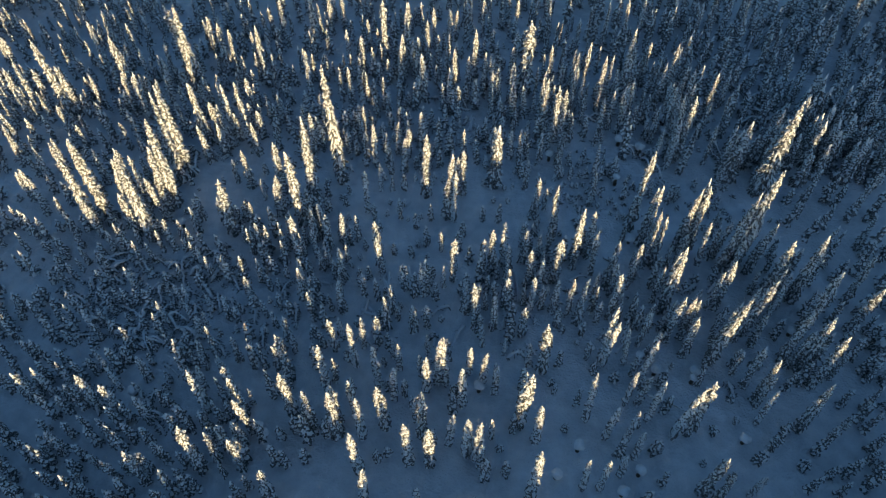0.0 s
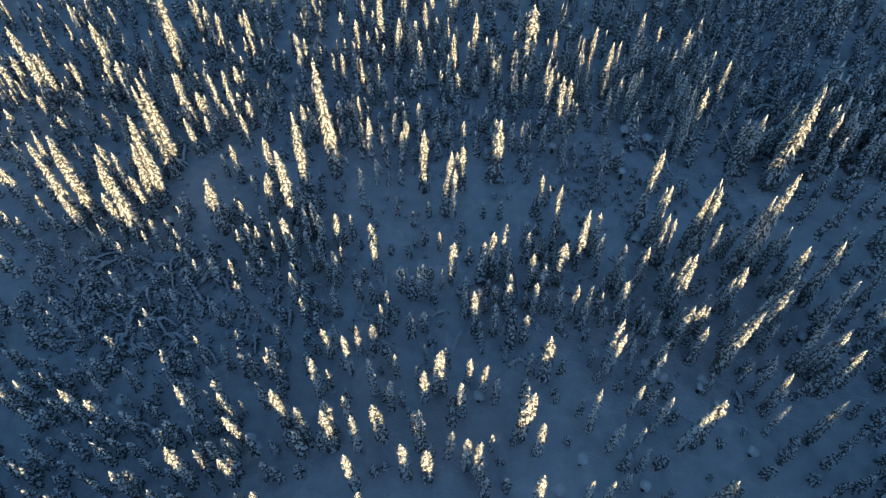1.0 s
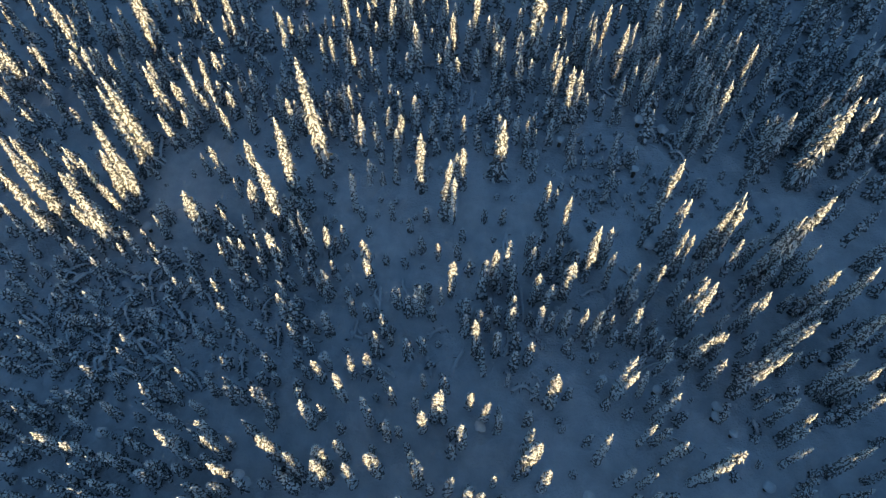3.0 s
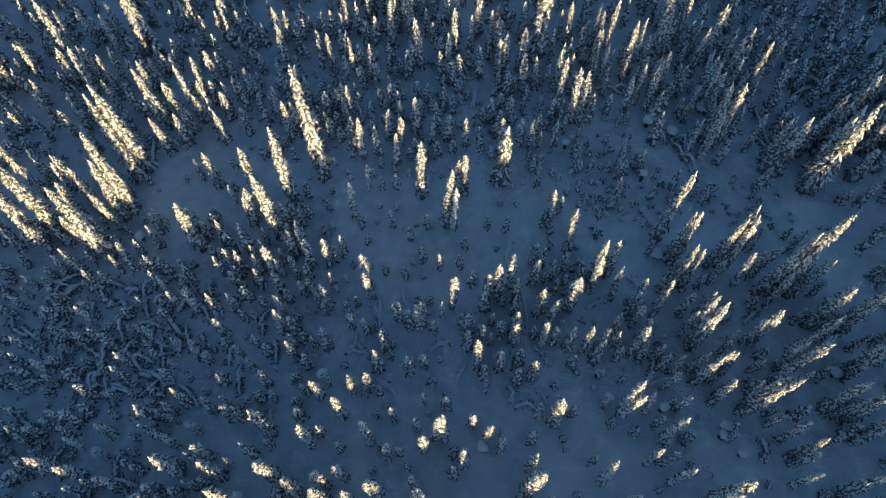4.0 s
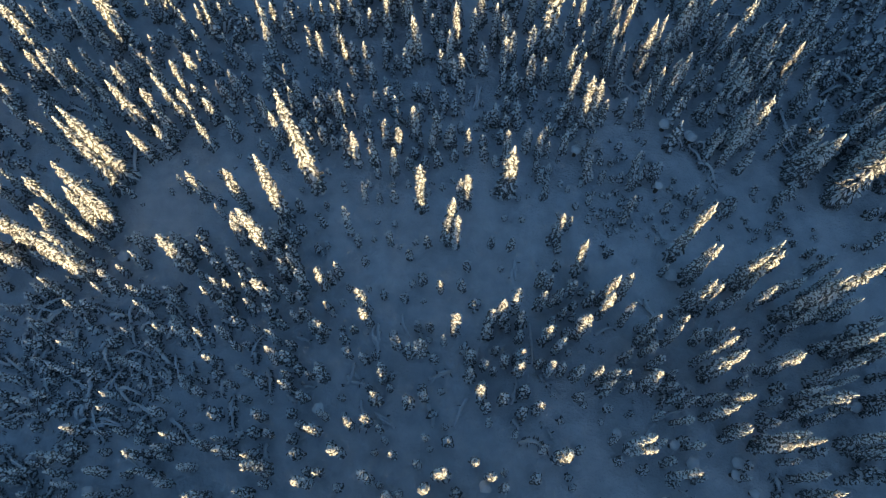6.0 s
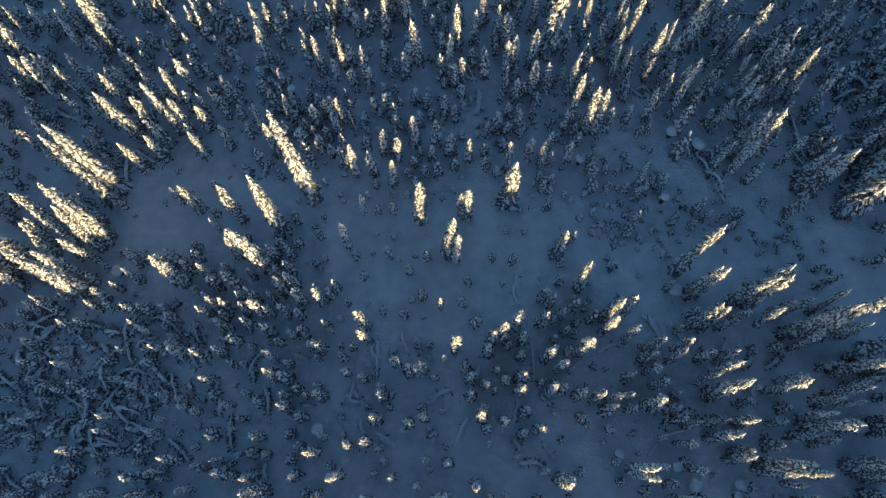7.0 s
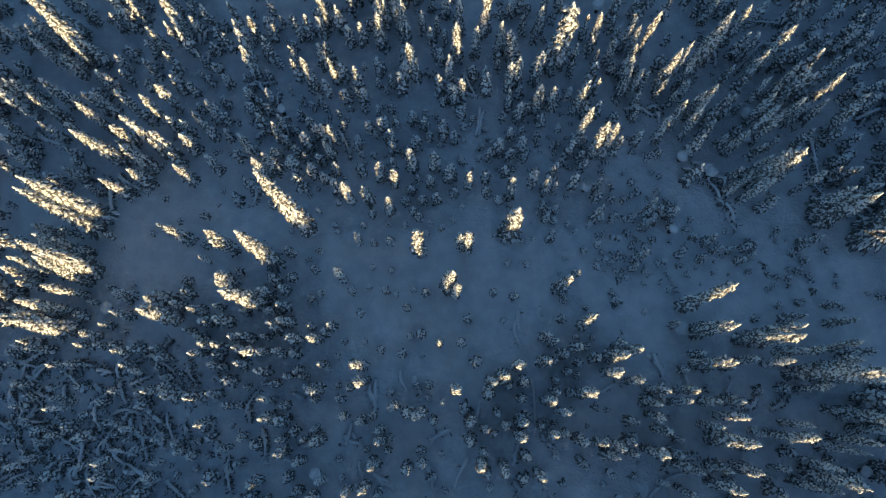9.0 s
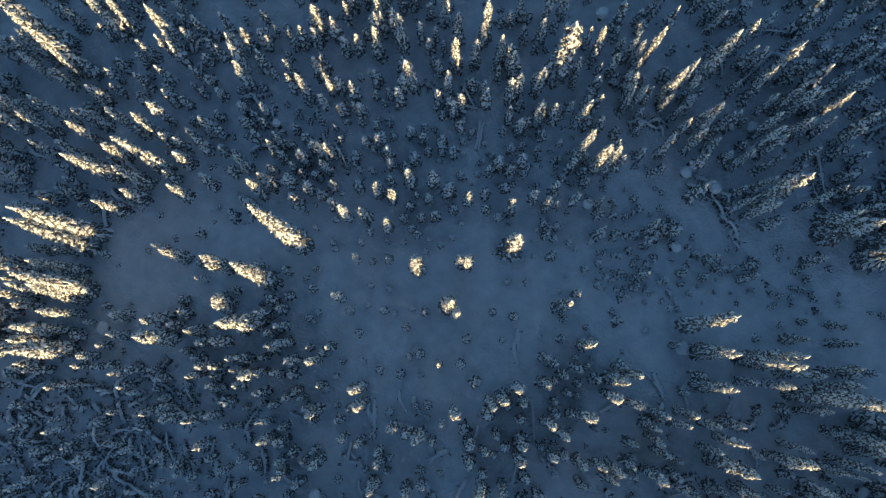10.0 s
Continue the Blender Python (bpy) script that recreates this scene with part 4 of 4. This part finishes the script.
# --- bent and fallen stems under snow ---
def bent_stem(x0, y0, x1, y1, rise, rng, bend=None):
    """A thin stem lying or arched under a rope of snow; bend is how far it bows aside, as a share of its length."""
    a = Vector((x0, y0, ground_height(x0, y0)))
    b = Vector((x1, y1, ground_height(x1, y1)))
    arched = rise > 0.4
    thick = rng.uniform(0.09, 0.17) if arched else rng.uniform(0.10, 0.18)
    root = tagged(new("fallen_stem"), "thin fallen tree stem bowed under a rope of snow", "fallen tree", "fallen stems")
    root.location = a
    n = max(11, int((b - a).length * 6))
    run = b - a
    side = Vector((-run.y, run.x, 0))
    bow = side * (rng.uniform(-0.14, 0.14) if bend is None else bend)
    side.normalize()
    lead = run.normalized()
    path = []
    for i in range(n):
        u = i / (n - 1)
        path.append(run * u + bow * math.sin(3.14 * u) + side * (0.05 * math.sin(7 * u + rise * 9)) + Vector((0, 0, 0.05 + rise * (1.1 if arched else 0.5) * math.sin(3.14 * min(1, u * 1.15)))))
    child("stem", mesh_of("stem", *tapered(path, [0.10 - 0.06 * i / n for i in range(n)], 6), BARK), root)
    fringe, clods = Bag(), Bag()
    for i, p in enumerate(path[1:]):
        for way in (-1, 1):
            for _ in range(2):
                if rng.random() < (0.7 if arched else 0.06):
                    o = p + lead * rng.uniform(-0.12, 0.12)
                    tip = o + side * way * rng.uniform(0.2, 0.6) + lead * rng.uniform(0, 0.3) - Vector((0, 0, rng.uniform(0.05, 0.35)))
                    tip.z = max(tip.z, 0.03)
                    w = lead * rng.uniform(0.05, 0.11)
                    fringe.add([o, o + (tip - o) * 0.6 + w, tip, o + (tip - o) * 0.6 - w], [(0, 1, 2), (0, 2, 3)])
            if rng.random() < (0.45 if arched else 0.2):
                k = rng.uniform(0.6, 1.3) * (1 - 0.4 * i / n)
                clods.add(*dome(rng, p + side * way * rng.uniform(0.05, 0.2) + Vector((0, 0, 0.10)), lead, side, Vector((0, 0, 1)), 0.17 * k, 0.11 * k, 0.10 * k))
    tagged(child("twig_fringe", mesh_of("twig_fringe", fringe.v, fringe.f, NEEDLES, smooth=False), root, "dark hanging twig ends"), kind="stuff")
    rope = [p + Vector((rng.uniform(-0.03, 0.03), rng.uniform(-0.03, 0.03), 0.12)) for p in path]
    v, f = tapered(rope, [0.07] + [thick * (1.05 - 0.4 * i / n) * rng.uniform(0.82, 1.15) for i in range(n - 2)] + [0.05], 8)
    clods.add(v, f)
    tagged(child("snow_rope", mesh_of("snow_rope", clods.v, clods.f, SNOW_PLAIN), root, "thick white snow along the stem"), kind="stuff")


for part_list in LOGS:
    for row in part_list:
        bent_stem(*row[:5], rng, *row[5:])
# tangles of bowed stems: middle x, y, half widths, how many, shortest and longest
for cx, cy, wx, wy, count, short, long in ((-32, 42, 8, 5.5, 46, 1.2, 3.4), (-30, 30, 6, 4, 12, 1.6, 3.5), (-33, 66, 8, 8, 8, 2, 4), (42, 66, 9, 6, 16, 2, 5), (34, 80, 14, 7, 14, 2, 5), (-14, 68, 5, 5, 8, 1.5, 3), (24, 40, 5, 5, 5, 1.5, 3)):
    for _ in range(count):
        x, y = cx + wx * rng.uniform(-1, 1), cy + wy * rng.uniform(-1, 1)
        a, d = rng.uniform(0, 6.28), rng.uniform(short, long)
        bent_stem(x, y, x + d * math.cos(a), y + d * math.sin(a), rng.uniform(0.4, 1.3), rng)


def snow_cap(x, y, size, rng):
    """A stump or broken stem with a great round cushion of snow."""
    root = tagged(new("capped_stump"), "broken stump under a large round snow cushion", "stump", "snow-capped stumps")
    root.location = (x, y, ground_height(x, y))
    tall = rng.uniform(0.9, 1.6)
    child("stump", mesh_of("stump", *tapered([Vector((0, 0, -0.2)), Vector((0.05, 0, tall))], [0.2, 0.14], 8), BARK), root)
    bm = bmesh.new()
    bmesh.ops.create_icosphere(bm, subdivisions=3, radius=0.52 * size)
    for q in bm.verts:
        q.co *= 1 + 0.30 * noise.noise(q.co * 2.2 + Vector((x, y, 0)))
        q.co.z = q.co.z * 0.72 + tall
    me = bpy.data.meshes.new("snow_cushion")
    bm.to_mesh(me)
    bm.free()
    me.materials.append(SNOW_PLAIN)
    me.polygons.foreach_set("use_smooth", [True] * len(me.polygons))
    child("snow_cushion", me, root, "smooth round white snow cushion")


for row in CAPS:
    snow_cap(*row, rng)


# --- the forest between and all around the stands, and unseen shade trees south ---
# glades: middle x, y, half widths
GLADES = [(0, 52, 12, 7), (-25, 59, 5.5, 5), (28, 55, 13, 6), (-9, 20, 7, 4), (11, 21, 7, 4), (17, 43, 4, 5)]


def thickness(x, y):
    """Trees to the square metre, and their least and greatest height."""
    if y > 18:  # ragged edges of the stands
        x += 4.0 * noise.noise(Vector((x * 0.16, y * 0.16, 3.0)))
        y += 3.0 * noise.noise(Vector((x * 0.16, y * 0.16, 13.0)))
    if any(((x - a) / c) ** 2 + ((y - b) / d) ** 2 < 1 for a, b, c, d in GLADES):
        return 0.0, 1, 2
    if ((x + 28) / 7) ** 2 + ((y - 67.2) / 3.6) ** 2 < 1:
        return 0.35, 2.6, 4.4
    near = -47 - 0.5 * (y - 20) < x < 34 + 0.5 * (y - 20) and 15 < y < 96
    if near and x < -9 and y < 53:
        return (0.34, 3.0, 5.4) if y < 36 and x < -16 else (0.42, 2.8, 5.4) if x > -25 and y > 44 else (0.20, 2.4, 5.4) if x > -25 and y > 27 else (0.22, 2.0, 4.4) if 36 < y < 47 else (0.36, 2.6, 6.0) if y < 45 else (0.26, 2.2, 4.8)
    if 33 < x < 52 and 17 < y < 54:
        return (0.10, 3.5, 7.0) if y > 38 else (0.15, 3.5, 7.0)
    if near and 5 < x < 24 and 38 < y < 48:
        return 0.22, 2.2, 5.2
    if near and y > 62:
        return (0.36, 2.6, 6.6) if x > 30 else (0.24, 2.0, 6.3) if x > 16 else (0.27, 2.0, 5.2)
    if near:
        return 0.11, 1.0, 4.0
    # unseen belt south of the view, heights set to shade the stands
    if -72 < x < 90 and -32 < y <= 15:
        return (0.17, 11.0, 16.0) if x > 52 and y > -8 else (0.19, 11.0, 14.0) if x > 42 and y > 3 else (0.17, 7.6, 10.8) if x > 33 and y > 3 else (0.10, 6.5, 9.8) if x > 33 else (0.13, 7.4, 10.6) if x > 16 else (0.26, 6.2, 7.4) if x < -12 and y > 2 else (0.15, 4.8, 6.8) if x < -12 else (0.16, 5.4, 8.4)
    if abs(x) < 80 and -45 < y < 112:
        return 0.025, 4.5, 9.0
    return 0.003, 5.0, 9.0


def forest(seed):
    rng = random.Random(seed)
    taken = {}
    for s in TALL_STANDS + YOUNG_STANDS + LOW_STANDS:
        for x, y, h in s:
            taken.setdefault((int(x // 2), int(y // 2)), []).append((x, y))
    near_kinds, far_kinds = [], []
    for kinds, rows in ((near_kinds, ((1.4, 0.2, 7), (2.4, 0.25, 7), (3.6, 0.32, 7), (5.2, 0.38, 6), (8.5, 0.44, 6))), (far_kinds, ((5.0, 0.6, 6), (8.0, 0.75, 6), (13.0, 0.95, 7)))):
        near = kinds is near_kinds
        for k, (tall, gap, around) in enumerate(rows):
            for q in range(4 if near else 3):
                t, c, s = spruce_shape(300 + 7 * k + q, tall, girth_of(tall) * (0.82, 0.94, 1.05, 1.15)[q] if near else (0.29 + 0.043 * tall) * 1.4, gap, around, 1.0, 0.35, twigs=False, full=1.35 if near else 1.0)
                v = np.array([tuple(p) for p in c.v + s.v])
                n = len(c.v)
                kinds.append((tall, v, c.f + [tuple(i + n for i in g) for g in s.f], [0] * len(c.f) + [1] * len(s.f)))
    verts, faces, index, base = [], [], [], 0

    def plant(x, y, h, kinds):
        nonlocal base
        tall, v, f, ix = min(rng.sample(kinds, len(kinds)), key=lambda q: abs(q[0] - h))
        a, k = rng.uniform(0, 6.28), h / tall
        ca, sa = math.cos(a) * k, math.sin(a) * k
        verts.append(np.column_stack((v[:, 0] * ca - v[:, 1] * sa + x, v[:, 0] * sa + v[:, 1] * ca + y, v[:, 2] * k + ground_height(x, y))))
        faces.extend([tuple(i + base for i in g) for g in f])
        index.extend(ix)
        base += len(v)

    for s in LOW_STANDS:
        for x, y, h in s:
            plant(x, y, h, near_kinds)
    # unseen tall spruces added to shade the big tree near x 31, y 45
    for x, y, h in ((37.0, 12.4, 15.0), (37.9, 11.6, 15.5), (38.4, 8.5, 15.5), (38.9, 12.6, 15.0)):
        plant(x, y, h, far_kinds)
    step = 3.0
    for cx in np.arange(-150, 150, step):
        for cy in np.arange(-100, 190, step):
            want = thickness(cx, cy)[0] * step * step
            for _ in range(int(want + rng.random())):
                x, y = cx + rng.uniform(0, step), cy + rng.uniform(0, step)
                d, low, high = thickness(x, y)
                if d == 0:
                    continue
                cell = (int(x // 2), int(y // 2))
                if any(math.hypot(x - a, y - b) < 0.85 for i in (-1, 0, 1) for j in (-1, 0, 1) for a, b in taken.get((cell[0] + i, cell[1] + j), ())):
                    continue
                taken.setdefault(cell, []).append((x, y))
                h = low + (high - low) * rng.random() ** 1.5
                plant(x, y, h, near_kinds if high < 7.1 or y > 15.5 and abs(x) < 55 else far_kinds)
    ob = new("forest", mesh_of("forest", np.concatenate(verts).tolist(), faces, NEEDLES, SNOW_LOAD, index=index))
    tagged(ob, "dense snow-laden spruce forest all round, with unseen shade trees added south", "forest", kind="stuff")


forest(9)


# --- snowy low shrubs under the trees ---
def shrubs(seed):
    rng = random.Random(seed)
    kinds = []
    for k in range(6):
        t, c, q = spruce_shape(900 + k, 0.85, rng.uniform(0.34, 0.6), 0.24, 6, 0.9, 0.5, twigs=False)
        n = len(c.v)
        kinds.append((np.array([tuple(p) for p in c.v + q.v]), c.f + [tuple(i + n for i in g) for g in q.f], [0] * len(c.f) + [1] * len(q.f)))
    verts, faces, index, base = [], [], [], 0
    # middle x, y, half widths, how many
    for cx, cy, wx, wy, count in ((-12, 67, 14, 6, 70), (10, 67, 9, 5, 70), (18, 56, 3.5, 2.5, 45), (36, 70, 14, 12, 50), (-34, 66, 14, 10, 40), (30, 55, 6, 3, 16), (-31, 42, 12, 7, 210), (-33, 40, 8, 9, 60), (14, 42, 10, 6, 20), (0, 84, 40, 8, 100)):
        for _ in range(count):
            x, y = cx + wx * rng.gauss(0, 0.5), cy + wy * rng.gauss(0, 0.5)
            v, f, ix = rng.choice(kinds)
            a, k = rng.uniform(0, 6.28), rng.uniform(0.35, 0.95)
            ca, sa = math.cos(a) * k, math.sin(a) * k
            verts.append(np.column_stack((v[:, 0] * ca - v[:, 1] * sa + x, v[:, 0] * sa + v[:, 1] * ca + y, v[:, 2] * k * rng.uniform(0.6, 1.1) + ground_height(x, y) - 0.05)))
            faces.extend([tuple(i + base for i in g) for g in f])
            index.extend(ix)
            base += len(v)
    ob = new("low_shrubs", mesh_of("low_shrubs", np.concatenate(verts).tolist(), faces, NEEDLES, SNOW_LOAD, index=index))
    tagged(ob, "low dark shrubs half buried in snow", "shrubs", kind="stuff")


shrubs(21)


# --- a bare birch in the clearing ---
def bare_tree(x, y, tall, seed):
    """A leafless young birch with frosted, forking twigs."""
    rng = random.Random(seed)
    root = tagged(new("bare_birch"), "leafless young birch with thin frosted twigs beside spruces", "birch")
    root.location = (x, y, ground_height(x, y) - 0.05)
    stem = [Vector((0.12 * math.sin(2.2 * k / 7), 0.05 * k / 7, tall * k / 7)) for k in range(8)]
    child("trunk", mesh_of("trunk", *tapered(stem, [0.07 - 0.008 * k for k in range(8)], 7), BARK), root)
    rime = Bag()

    def fork(a, way, length, r, depth):
        b = a + way * (length * 0.55) + Vector((rng.uniform(-0.08, 0.08), rng.uniform(-0.08, 0.08), 0))
        c = a + way * length - Vector((0, 0, 0.12 * length))
        rime.add(*tapered([a, b, c], [r, r * 0.75, r * 0.4], 4))
        if depth:
            for p in (b, b, c, c):
                turned = (way + Vector((rng.uniform(-0.9, 0.9), rng.uniform(-0.9, 0.9), rng.uniform(-0.3, 0.5)))).normalized()
                fork(p, turned, length * rng.uniform(0.4, 0.65), r * 0.65, depth - 1)

    for k in range(11):
        a = 2.4 * k + rng.uniform(-0.4, 0.4)
        fork(stem[2 + k % 6], Vector((math.cos(a), math.sin(a), rng.uniform(0.2, 0.7))).normalized(), rng.uniform(0.7, 1.2) * (1.1 - 0.08 * (k % 6)), 0.04, 2)
    tagged(child("crown", mesh_of("crown", rime.v, rime.f, RIME), root, "thin grey twigs white with rime"), kind="stuff")


bare_tree(13.9, 61.8, 4.2, 3)
